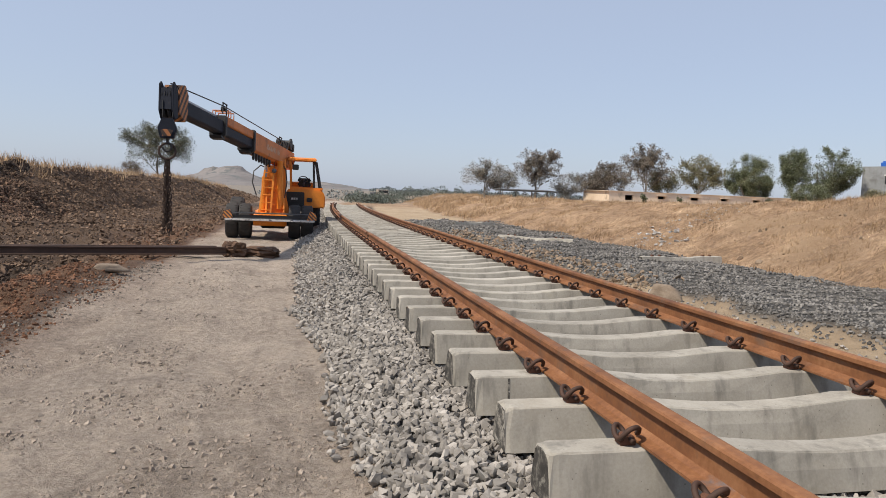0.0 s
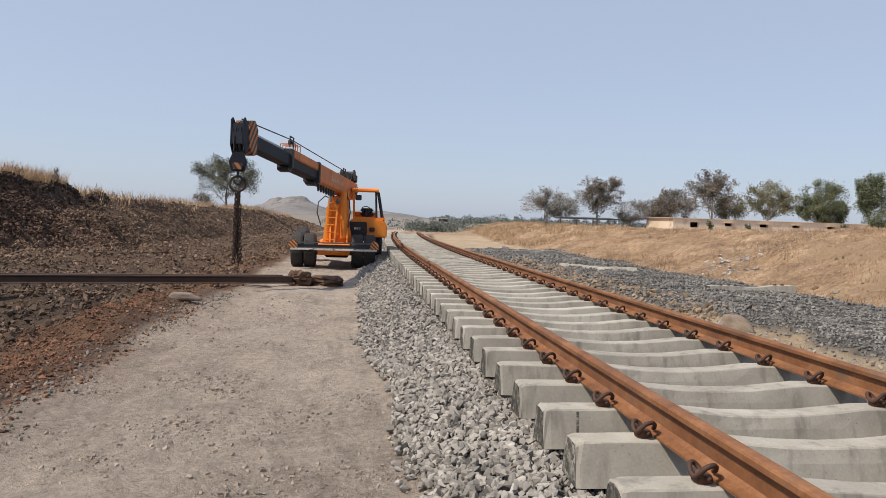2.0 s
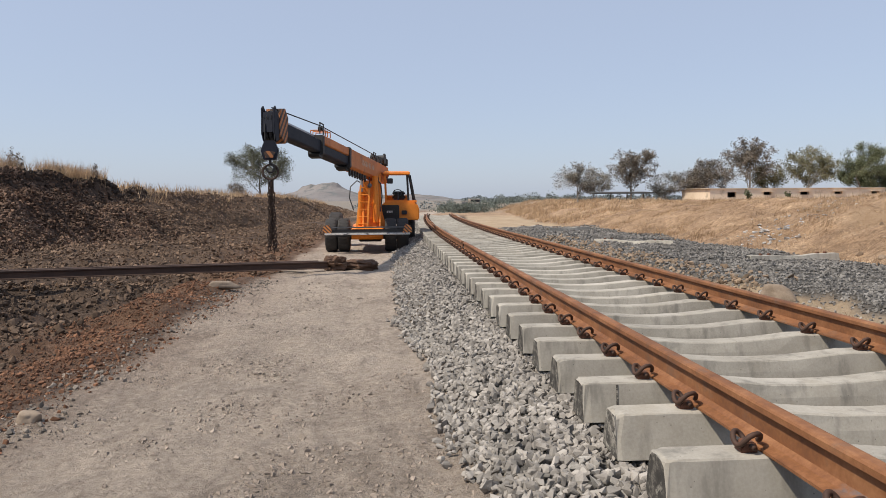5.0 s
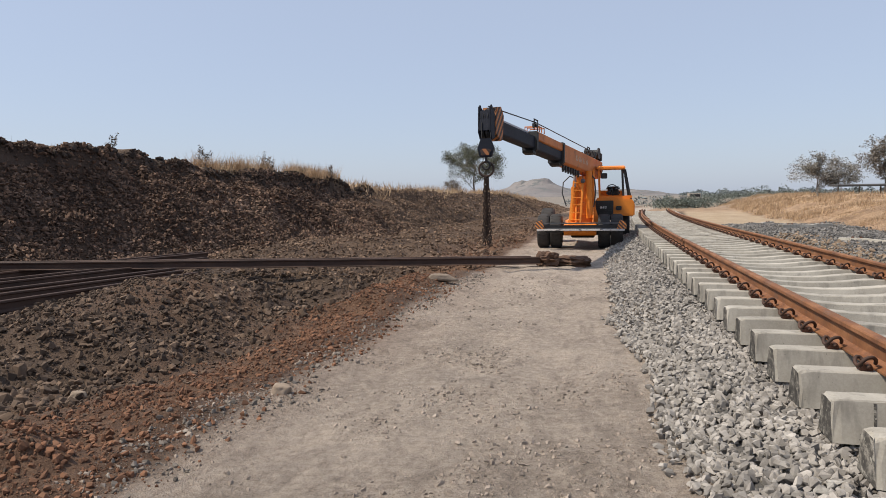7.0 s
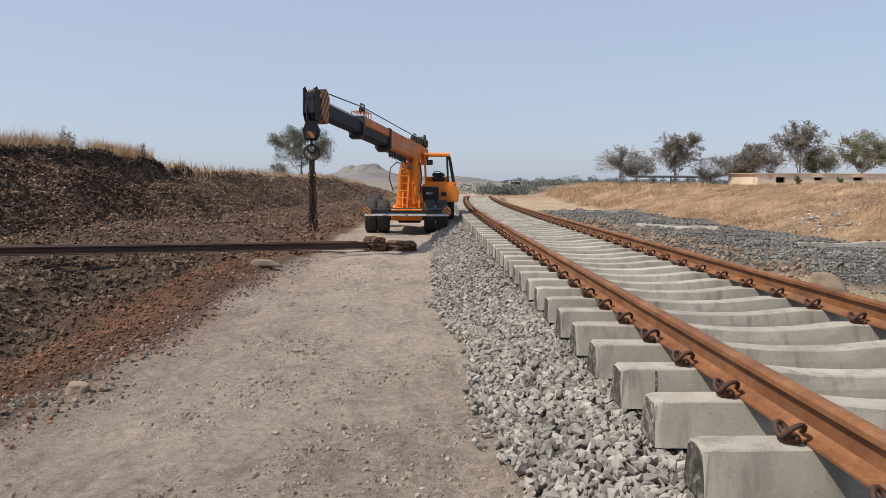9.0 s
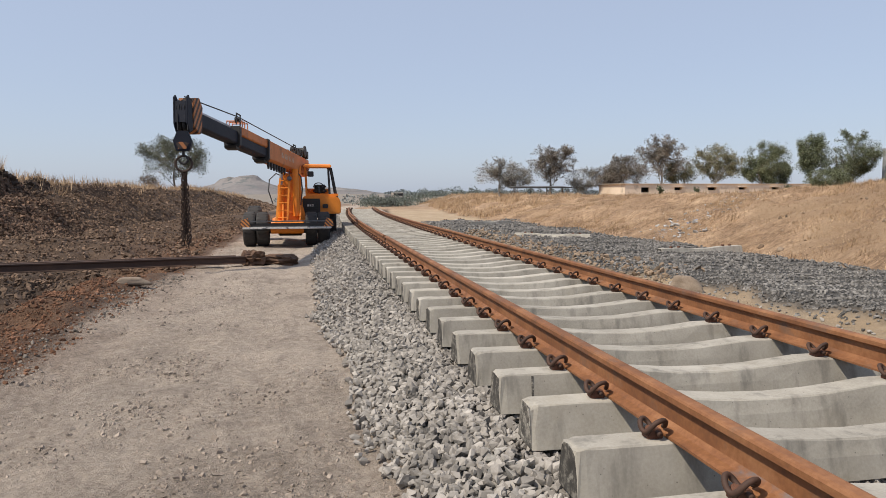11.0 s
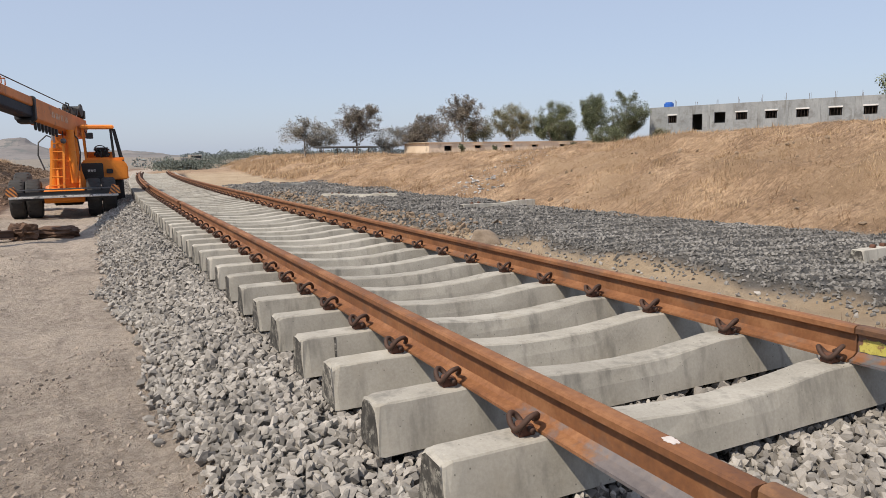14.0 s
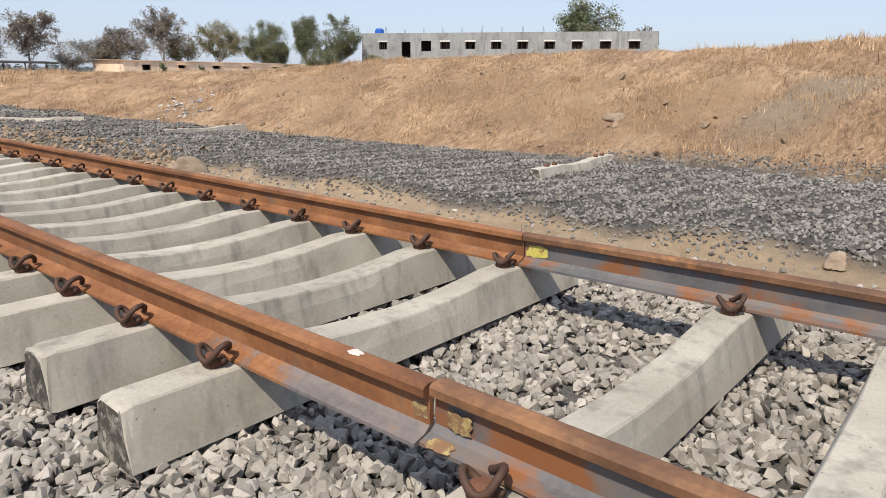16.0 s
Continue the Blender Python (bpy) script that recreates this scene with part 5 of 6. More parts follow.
ball = part("overload_ball", bm, BUMPER_GREY, b, "grey steel limit weight", smooth=True)
ball.matrix_basis = BOOM.inverted() @ Matrix.Translation(p0 + Vector((0, 0, -0.28)))

# hook block under the head, hung on ropes
HX, HY = -4.99, 13.02
hook = thing("hook_block", (HX, HY, 2.11), "black and rust striped hook block under the boom head", "hook block")
bm = bmesh.new()
prism(bm, [(-0.10, 0.26), (0.10, 0.26), (0.185, 0.05), (0.13, -0.15), (-0.13, -0.15), (-0.185, 0.05)], "y", -0.09, 0.09, 0.012)
part("block", bm, NAVY, hook)
for s in (-1, 1):
    bm = bmesh.new()
    prism(bm, [(-0.07, 0.03), (0.07, 0.03), (0.12, 0.0), (0.075, -0.11), (-0.075, -0.11), (-0.12, 0.0)], "y", s * 0.105 - 0.012, s * 0.105 + 0.012, 0.004)
    part("cheek_plate", bm, STRIPES, hook)
for x in (-0.1, 0.1):
    bm = bmesh.new()
    tube(bm, [(x, 0, 0.28), (x, 0.03, 0.62)], 0.012, 6)
    part("rope_fall", bm, BLACK, hook)
bm = bmesh.new()
pts = [(0, 0, -0.14), (0, 0, -0.24)] + [(0.085 * math.sin(a), 0, -0.325 + 0.085 * math.cos(a)) for a in (k * math.pi / 8 for k in range(0, 13))]
tube(bm, pts, [0.03] * 2 + [0.026] * 13, 8)
part("hook", bm, BLACK, hook, "forged steel hook", smooth=True)

sling = thing("chain_sling", (HX, HY, 1.77), "rusty chain sling with a big ring hanging from the hook", "chain")
bm = bmesh.new()
tube(bm, [(0.16 * math.cos(a), 0.02 * math.sin(a), 0.16 * math.sin(a) - 0.07) for a in (2 * math.pi * k / 20 for k in range(20))], 0.026, 8, True)
part("ring", bm, CHAIN_STEEL, sling, "heavy rusty ring", smooth=True)


def chain_strand(top, foot, seed):
    """Links turned by a quarter each, down from top to foot."""
    bm = bmesh.new()
    r = random.Random(seed)
    top, foot = Vector(top), Vector(foot)
    n = int((top - foot).length / 0.072)
    for k in range(n + 1):
        c = top.lerp(foot, k / n) + Vector((r.uniform(-0.012, 0.012), r.uniform(-0.012, 0.012), 0))
        a0 = (k % 2) * math.pi / 2 + r.uniform(-0.35, 0.35) + seed
        d = Vector((math.cos(a0), math.sin(a0), 0))
        pts = []
        for j in range(10):
            t = 2 * math.pi * j / 10
            pts.append(c + d * (0.030 * math.cos(t)) + Vector((0, 0, (0.052 if abs(math.sin(t)) > 0.5 else 0.052 * 2 * abs(math.sin(t)) * 0.9) * (1 if math.sin(t) > 0 else -1))))
        tube(bm, pts, 0.0115, 5, True)
    return bm


for k, (x, y, foot) in enumerate(((-0.075, 0.03, -1.72), (-0.03, -0.04, -1.60), (0.035, 0.04, -1.76), (0.08, -0.03, -1.66), (0.0, 0.0, -1.48))):
    part("chain", chain_strand((x * 0.4, y * 0.5, -0.26), (x, y, foot), k), CHAIN_STEEL, sling)

# ---------------------------------------------------------------- loose things
BOULDER = material("tan_boulder", [(0.3, (0.18, 0.135, 0.095)), (0.55, (0.285, 0.222, 0.165)), (0.8, (0.38, 0.315, 0.245))], 5, 40, 0.95, bump=0.5, depth=0.01, vary=0.15)


def field_stone(x, y, size, turn, seed, label, sink=0.3):
    """A stone with broken faces and worn corners."""
    bm = bmesh.new()
    bmesh.ops.create_icosphere(bm, subdivisions=4, radius=1.0)
    r = random.Random(seed)
    planes = [(Vector(n).normalized(), r.uniform(0.86, 1.0)) for n in ((0.1, 0.1, 1), (0, 0, -1), (1, 0.25, 0.35), (-1, 0.2, 0.3), (0.2, 1, 0.3), (-0.25, -1, 0.25))]
    planes += [(Vector((r.uniform(-1, 1), r.uniform(-1, 1), r.uniform(-0.6, 1))).normalized(), r.uniform(0.92, 1.1)) for _ in range(6)]
    for v in bm.verts:
        q = sum((max(v.co.dot(n), 0) / h) ** 9 for n, h in planes) ** (-1 / 9)
        q *= 1 + 0.09 * noise.noise(v.co * 2.2 + Vector((seed, 0, 0))) + 0.05 * noise.noise(v.co * 6 + Vector((0, seed, 0)))
        v.co = Vector((v.co.x * size[0], v.co.y * size[1], v.co.z * size[2])) * q * 0.5
    ob = part("stone", bm, BOULDER, smooth=True)
    ob.matrix_world = pose(x, y, float(height(x, y)) + size[2] * (0.45 - sink), 0, 0, turn)
    return tagged(ob, label, "stone")


field_stone(3.9, 8.75, (0.47, 0.39, 0.31), -18, 3, "squared tan boulder on the strip beside the track", 0.12)
field_stone(-5.32, 9.8, (0.50, 0.26, 0.15), 24, 2, "flat pale stone slab at the edge of the road", 0.1)
field_stone(-5.0, 2.9, (0.16, 0.13, 0.12), 30, 7, "rounded tan stone at the edge of the road")
field_stone(-5.6, 2.42, (0.15, 0.09, 0.06), -10, 9, "flat pale stone among red clods")
field_stone(-5.95, 1.06, (0.13, 0.11, 0.09), 50, 11, "grey stone among the rubble")
field_stone(-6.9, 2.9, (0.15, 0.12, 0.10), 15, 13, "grey stone in the rubble hollow")
field_stone(4.45, -0.95, (0.20, 0.17, 0.16), 20, 4, "grey stone at the edge of the stone bed", 0.2)
field_stone(3.75, 2.85, (0.16, 0.14, 0.10), 20, 5, "pale stone on the sandy strip", 0.2)
field_stone(11.2, 4.6, (0.55, 0.4, 0.2), 70, 6, "flat tan rock in the grass bank", 0.36)


def loose_sleeper(x, y, turn, tilt=0.0):
    e = thing("concrete_sleeper", (x, y, float(height(x, y)) + 0.235 - 0.015), "pale concrete sleeper lying loose on dark stone", "railway sleeper", "loose sleepers", turn)
    e.matrix_world = pose(x, y, float(height(x, y)) + 0.16, 0, tilt, turn)
    part("body", BODY, None, e)
    for s in (-1, 1):
        for o in (-1, 1):
            c = part("shoulder", SHOULDER, None, e)
            c.matrix_basis = pose(s * RAIL_X + o * 0.118, 0, 0.0, 0, 0, 180 if o > 0 else 0)


for x, y, turn in ((7.72, 14.5, 12), (7.95, 3.62, 3), (6.0, 21.2, -35), (6.2, 30.6, 30), (5.7, 37.3, 50)):
    loose_sleeper(x, y, turn)

OLD_RAIL = material("old_rail", [(0.3, (0.030, 0.017, 0.012)), (0.55, (0.070, 0.037, 0.024)), (0.8, (0.14, 0.078, 0.048))], 2, 40, 0.7, bump=0.3, depth=0.002)


def stored_rail(a, b, label="dark brown used rail lying on the rubble"):
    e = thing("rail", (0, 0, 0), label, "rail", "rails stored beside the road")
    pts = [Vector(a).lerp(Vector(b), k / 6) for k in range(7)]
    for name, outline in (("foot", FOOT), ("web", WEB), ("head", HEAD)):
        part(name, sweep(pts, outline), OLD_RAIL, e)
    return e


stored_rail((-3.9, 14.05, -0.50), (-15.4, 9.35, -0.285), label="dark brown used rail lying across other rails")
stored_rail((-4.15, 14.3, -0.50), (-15.5, 9.63, -0.285), label="dark brown used rail lying across other rails")
for a, b in (((-15.8, 6.3), (-13.3, 14.95)), ((-15.3, 6.1), (-12.95, 14.6)), ((-14.2, 5.0), (-12.1, 13.1)), ((-13.6, 4.9), (-11.8, 12.6)), ((-12.8, 4.0), (-11.2, 10.6)), ((-12.2, 3.7), (-10.75, 10.2)), ((-11.3, 2.9), (-10.2, 9.85))):
    stored_rail((*a, -0.47), (*b, -0.47))

CANVAS = material("brown_leather", [(0.3, (0.045, 0.023, 0.014)), (0.55, (0.115, 0.062, 0.036)), (0.8, (0.20, 0.12, 0.075))], 5, 40, 0.85, bump=0.6, depth=0.01)


def crumpled(name, at, size, turn, seed, label, category):
    """Stiff cloth thrown down in a heap with sharp folds."""
    bm = bmesh.new()
    bmesh.ops.create_icosphere(bm, subdivisions=4, radius=1.0)
    k = Vector((seed * 3.1, seed, -seed))
    for v in bm.verts:
        q = Vector((v.co.x * 0.9, v.co.y * 1.3, v.co.z * 1.6)) + k
        fold = 0.55 - 1.5 * abs(noise.noise(q * 1.1)) - 0.8 * abs(noise.noise(q * 2.3))
        box_r = (abs(v.co.x) ** 5 + abs(v.co.y) ** 5 + abs(v.co.z) ** 5) ** -0.2
        v.co *= box_r * (1 + 0.55 * fold)
        v.co = Vector((v.co.x * size[0] / 2, v.co.y * size[1] / 2, max(v.co.z * 0.5 + 0.45, 0.0) * size[2]))
    ob = part(name, bm, CANVAS)
    ob.matrix_world = pose(*at, 0, 0, turn)
    return tagged(ob, label, category)


crumpled("canvas_sack", (-3.74, 14.25, -0.59), (0.42, 0.40, 0.36), 20, 2, "crumpled brown canvas sack beside the rail ends", "sack")
crumpled("canvas_sheet", (-3.18, 14.5, -0.59), (0.72, 0.48, 0.24), -15, 5, "dark crumpled canvas sheet lying on the road", "sheet")

# ---------------------------------------------------------------- trees and shrubs
BARK = material("bark", [(0.3, (0.10, 0.08, 0.06)), (0.6, (0.20, 0.165, 0.13)), (0.8, (0.30, 0.26, 0.21))], 4, 30, 0.95, bump=0.5, depth=0.01)
PALE_BARK = material("pale_bark", [(0.3, (0.26, 0.23, 0.19)), (0.6, (0.40, 0.365, 0.32)), (0.8, (0.5, 0.47, 0.42))], 4, 30, 0.95, bump=0.3)


def leaf_material(name, low, high):
    mid = tuple((a + b) / 2 for a, b in zip(low, high))
    return material(name, [(0.3, low), (0.5, mid), (0.7, high)], 0.6, 5, 0.75, bump=0, vary=0.4, island=True, world_space=True)


LEAF_GREEN = leaf_material("leaf_green", (0.10, 0.118, 0.06), (0.195, 0.212, 0.12))
LEAF_OLIVE = leaf_material("leaf_olive", (0.13, 0.125, 0.07), (0.24, 0.225, 0.135))
LEAF_BROWN = leaf_material("leaf_brown", (0.12, 0.10, 0.08), (0.23, 0.195, 0.155))
LEAF_THORN = leaf_material("leaf_thorn", (0.09, 0.10, 0.065), (0.17, 0.175, 0.12))
# scrub green, lightened and greyed to hold some distance haze in the colour
LEAF_SCRUB_HAZED = leaf_material("leaf_scrub_hazed", (0.10, 0.118, 0.095), (0.165, 0.185, 0.155))
LEAF_GREY = leaf_material("leaf_grey", (0.17, 0.16, 0.135), (0.31, 0.29, 0.25))


def grow(seed, tall, wide, forks, low):
    """Limbs of a tree: lines of points with radii, and the tips from which leaves grow."""
    r = random.Random(seed)
    lines, tips = [], []

    def limb(p, d, length, radius, level):
        pts, rad = [p.copy()], [radius]
        q, n = p.copy(), 4
        for k in range(n):
            d = (d + Vector((r.uniform(-1, 1), r.uniform(-1, 1), r.uniform(-0.5, 0.7))) * 0.22).normalized()
            q = q + d * (length / n)
            pts.append(q.copy())
            rad.append(radius * (1 - 0.55 * (k + 1) / n))
            if level >= forks - 1 or (level and k > 1):
                tips.append(q.copy())
        lines.append((pts, rad))
        if level < forks:
            for k in range(r.randint(2, 4) if level else r.randint(6, 8)):
                a = r.uniform(0, 2 * math.pi)
                out = Vector((math.cos(a) * wide, math.sin(a) * wide, r.uniform(0.35, 1.0) * tall * 0.55)).normalized()
                limb(pts[r.randint(2, 4)] if level else pts[r.randint(1, 4)], (d * 0.35 + out).normalized(), length * r.uniform(0.55, 0.8), rad[-1] * 0.75, level + 1)

    limb(Vector((0, 0, -0.1)), Vector((r.uniform(-0.15, 0.15), r.uniform(-0.15, 0.15), 1)).normalized(), tall * low, tall * 0.022, 0)
    return lines, tips


def tree(name, at, tall, wide, seed, leaf, bark, leaves, size, label, forks=3, low=0.30, clump=0.34, group=""):
    """wide: breadth of the crown in metres. leaves: how many at each tip."""
    lines, tips = grow(seed, tall, wide, forks, low)
    top = max(t.z for t in tips)
    side = max(math.hypot(t.x, t.y) for t in tips)
    sx, sz = wide / 2 / side, tall / top
    e = thing(name, at, label, "shrub" if "shrub" in name else "tree", group)
    bm = bmesh.new()
    for pts, rad in lines:
        tube(bm, [(p.x * sx, p.y * sx, p.z * sz) for p in pts], rad, 5)
    t = np.array([(p.x * sx, p.y * sx, p.z * sz) for p in tips])
    if forks > 2:
        r = random.Random(seed)
        more = []
        for _ in range(150):
            a, u = r.uniform(0, 2 * math.pi), r.uniform(-0.7, 1)
            q, f = math.sqrt(1 - u * u), r.uniform(0.2, 1.0) ** 0.5
            more.append((q * math.cos(a) * f * wide * 0.48, q * math.sin(a) * f * wide * 0.48, tall * (0.60 + 0.40 * u * f)))
        limbs = np.array([(p.x * sx, p.y * sx, p.z * sz) for pts, rad in lines[1:] for p in pts[1:]])
        for p in more:
            near = limbs[np.argmin(((limbs - p) ** 2).sum(1) + 3 * np.maximum(limbs[:, 2] - p[2], 0))]
            mid = (near * 0.5 + np.array(p) * 0.5) + np.array((0, 0, 0.06 * tall * 0.3))
            tube(bm, [tuple(near), tuple(mid), p], [0.0035 * tall, 0.0028 * tall, 0.0018 * tall], 3)
        keep_tip = [k for k in range(len(t)) if (t[k, 0] / (wide * 0.5)) ** 2 + (t[k, 1] / (wide * 0.5)) ** 2 + ((t[k, 2] - 0.6 * tall) / (0.45 * tall)) ** 2 < 1.15]
        t = np.concatenate([t[keep_tip], np.array(more)])
    part("trunk", bm, bark, e)
    v = npr.normal(0, 1, (len(t) * leaves, 3))
    v *= (clump * npr.uniform(0, 1, len(v)) ** 0.5 / np.linalg.norm(v, axis=1))[:, None]
    c = np.repeat(t, leaves, 0) + v
    n = len(c)
    rot = turns(n)
    ls = npr.uniform(0.6, 1.3, n) * size
    quad = np.array([(-0.5, 0, 0), (0, -0.24, 0.04), (0.5, 0, 0), (0, 0.24, 0.04)])
    co = (np.einsum("nij,kj->nki", rot, quad) * ls[:, None, None] + c[:, None, :]).reshape(-1, 3)
    i = (np.arange(n) * 4)[:, None]
    tris = np.concatenate([i + [0, 1, 2], i + [0, 2, 3]], 1).reshape(-1, 3)
    crown = new("crown", fast_mesh("crown", co, tris, leaf))
    crown.parent = e
    return e


def on_ground(x, y, dz=0.0):
    return (x, y, float(height(x, y)) + dz)


ROW = [(14.9, 60, 3.7, 4.2, LEAF_GREY, PALE_BARK, 5, 0.26, "nearly bare grey shrub tree with pale twigs"),
       (17.0, 61, 2.6, 2.6, LEAF_GREY, PALE_BARK, 5, 0.24, "low bare grey shrub with pale twigs"),
       (19.8, 60, 4.7, 4.3, LEAF_BROWN, PALE_BARK, 8, 0.30, "small tree with sparse dark brown leaves"),
       (23.7, 61, 2.6, 3.0, LEAF_GREY, PALE_BARK, 6, 0.22, "low leafless grey shrub behind the bank"),
       (25.6, 60, 2.9, 2.6, LEAF_BROWN, BARK, 10, 0.26, "low brown shrub behind the bank"),
       (27.8, 60, 3.9, 3.4, LEAF_BROWN, PALE_BARK, 8, 0.28, "small brown leaved tree behind a low house"),
       (31.2, 60, 5.7, 4.4, LEAF_BROWN, PALE_BARK, 9, 0.30, "tall small tree with sparse brown leaves"),
       (33.6, 61, 3.4, 3.2, LEAF_OLIVE, PALE_BARK, 8, 0.26, "low olive shrub behind a low house"),
       (36.9, 60, 5.0, 4.4, LEAF_OLIVE, PALE_BARK, 10, 0.28, "olive green tree with thin foliage"),
       (42.6, 60, 5.2, 3.9, LEAF_GREEN, BARK, 22, 0.26, "dense dark green round tree"),
       (45.4, 62, 3.4, 2.0, LEAF_GREEN, BARK, 18, 0.24, "small dark green shrub tree"),
       (48.0, 60, 6.1, 2.7, LEAF_GREEN, BARK, 20, 0.28, "narrow dark green tree"),
       (47.6, 57.5, 2.6, 3.6, LEAF_GREEN, BARK, 18, 0.24, "low bright green shrub beside the trees"),
       (52.6, 60, 6.4, 4.2, LEAF_GREEN, BARK, 18, 0.28, "green tree with fine foliage beside the grey building"),
       (55.0, 57, 2.2, 2.0, LEAF_OLIVE, BARK, 10, 0.2, "low shrub against the grey building")]
for k, (x, y, h, w, leaf, bark, n, s, label) in enumerate(ROW):
    tree("small_tree" if h > 3 else "shrub", on_ground(x, y), h * 1.02, w * 1.25, 40 + k, leaf, bark, int(n * 2.2) + 2, s * 0.54, label, clump=0.27 + 0.007 * n, group="row of trees on the bank")
tree("tree", on_ground(80, 42.7), 9.3, 9.6, 71, LEAF_GREEN, BARK, 34, 0.30, "broad olive green tree behind the grey building", clump=0.8)
tree("small_tree", on_ground(84, 37.0), 6.5, 3.4, 72, LEAF_GREY, PALE_BARK, 6, 0.3, "thin grey tree behind the grey building")
tree("thorn_tree", on_ground(-14.1, 62), 4.9, 6.4, 75, LEAF_THORN, BARK, 46, 0.13, "flat crowned thorn tree on the bank", low=0.30, clump=0.45)
tree("thorn_shrub", on_ground(-16.0, 61), 1.5, 2.0, 76, LEAF_BROWN, BARK, 4, 0.12, "low thorny shrub on the bank")
for k, (x, y, h) in enumerate(((-18.9, 12.1, 1.1), (-18.5, 18.0, 0.5), (-18.1, 22.9, 0.95), (-17.5, 27.2, 0.9), (-16.9, 29.6, 0.6), (-16.3, 32.0, 0.75))):
    tree("dry_shrub", on_ground(x, y), h, h * 0.9, 80 + k, LEAF_BROWN, BARK, 3, 0.075, "small dry shrub on the edge of the cut", forks=2, clump=0.07)


def bush_belt(name, spots, leaf, size, label, per):
    """Far scrub that nobody could count, as one mass of leaves with gaps."""
    cs = []
    for x, y, h, w in spots:
        z = float(height(x, y))
        n = int(per * w * h)
        v = npr.normal(0, 1, (n, 3))
        v /= np.linalg.norm(v, axis=1)[:, None]
        rad = npr.uniform(0.45, 1.0, n) ** 0.5 * (1 + 0.3 * np.sin(v[:, 0] * 5 + x) * np.cos(v[:, 2] * 4 + y))
        cs.append(np.stack([x + v[:, 0] * rad * w / 2, y + v[:, 1] * rad * w / 2, z + np.abs(v[:, 2]) * rad * h], -1))
    c = np.concatenate(cs)
    n = len(c)
    quad = np.array([(-0.5, 0, 0), (0, -0.35, 0.05), (0.5, 0, 0), (0, 0.35, 0.05)])
    co = (np.einsum("nij,kj->nki", turns(n), quad) * (npr.uniform(0.6, 1.3, n) * size)[:, None, None] + c[:, None, :]).reshape(-1, 3)
    i = (np.arange(n) * 4)[:, None]
    tris = np.concatenate([i + [0, 1, 2], i + [0, 2, 3]], 1).reshape(-1, 3)
    return tagged(new(name, fast_mesh(name, co, tris, leaf)), label, "bushes", kind="stuff")


br = random.Random(21)
near_scrub = [(br.uniform(5.0, 10.5), br.uniform(88, 102), br.uniform(0.8, 1.5), br.uniform(2.5, 5)) for _ in range(12)]
near_scrub += [(br.uniform(11, 34), br.uniform(95, 140), br.uniform(0.5, 1.6), br.uniform(2, 7)) for _ in range(22)]
bush_belt("scrub_belt", near_scrub, LEAF_SCRUB_HAZED, 0.22, "dull green scrub beyond the end of the track", 90)
far_scrub = [(br.uniform(36, 240), br.uniform(230, 420), br.uniform(1.0, 3.2) + 1.2 * (k % 5 == 0), br.uniform(5, 13)) for k in range(120)]
# pale blue-grey leaf colour stands in for distance haze over the far bushes
LEAF_FAR_HAZED = leaf_material("far_scrub_hazed_leaf", (0.15, 0.175, 0.175), (0.23, 0.255, 0.255))
bush_belt("far_scrub", far_scrub, LEAF_FAR_HAZED, 0.75, "distant scrub and trees on the plain", 26)
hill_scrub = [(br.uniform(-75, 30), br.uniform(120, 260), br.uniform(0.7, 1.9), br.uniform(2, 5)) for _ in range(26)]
bush_belt("plain_scrub", hill_scrub, LEAF_FAR_HAZED, 0.4, "scattered grey green bushes below the hill", 26)


def build_hill():
    """A low flat-topped hill with a long foot."""
    xs, ys = np.linspace(-330, 230, 141), np.linspace(430, 900, 61)
    X, Y = np.meshgrid(xs, ys)
    r = np.hypot((X + 62) / 1.0, (Y - 640) / 1.6)
    rag = 7 * fractal(X, Y, 22, 4, 5)
    Z = 1.5 + 7.5 * np.exp(-(r / 62) ** 2) + 5.0 * (1 - step(8, 44, r + rag)) + 4.2 * (1 - step(9, 17, np.hypot(X + 60, (Y - 640) / 1.6) + 0.5 * rag)) + 2.8 * (1 - step(4, 9, np.hypot(X + 77, (Y - 640) / 1.6) + 0.4 * rag))
    Z = Z + 6.0 * np.exp(-(((X - 22) / 46) ** 2 + ((Y - 700) / 120) ** 2)) + 3.5 * np.exp(-(((X + 150) / 50) ** 2 + ((Y - 680) / 120) ** 2)) + 2.4 * fractal(X, Y, 50, 4, 7) + 1.6 * fractal(X, Y, 16, 4, 8)
    Z = Z * step(430, 560, Y) * step(-330, -230, X) * (1 - step(110, 230, X)) - 1.0
    i = np.arange(X.size).reshape(X.shape)
    q = np.stack([i[:-1, :-1], i[:-1, 1:], i[1:, 1:], i[1:, :-1]], -1).reshape(-1, 4)
    tris = np.concatenate([q[:, [0, 1, 2]], q[:, [0, 2, 3]]])
    # grass tones greyed so that the base colour carries the distance haze
    m = material("hazed_hill_grass", [(0.35, (0.15, 0.135, 0.130)), (0.5, (0.19, 0.173, 0.165)), (0.65, (0.235, 0.213, 0.20))], 0.02, 0.25, 0.95, bump=0, world_space=True,
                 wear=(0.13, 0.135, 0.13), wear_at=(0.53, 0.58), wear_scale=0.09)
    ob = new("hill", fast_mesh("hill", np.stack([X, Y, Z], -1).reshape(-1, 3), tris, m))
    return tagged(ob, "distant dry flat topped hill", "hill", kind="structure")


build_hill()

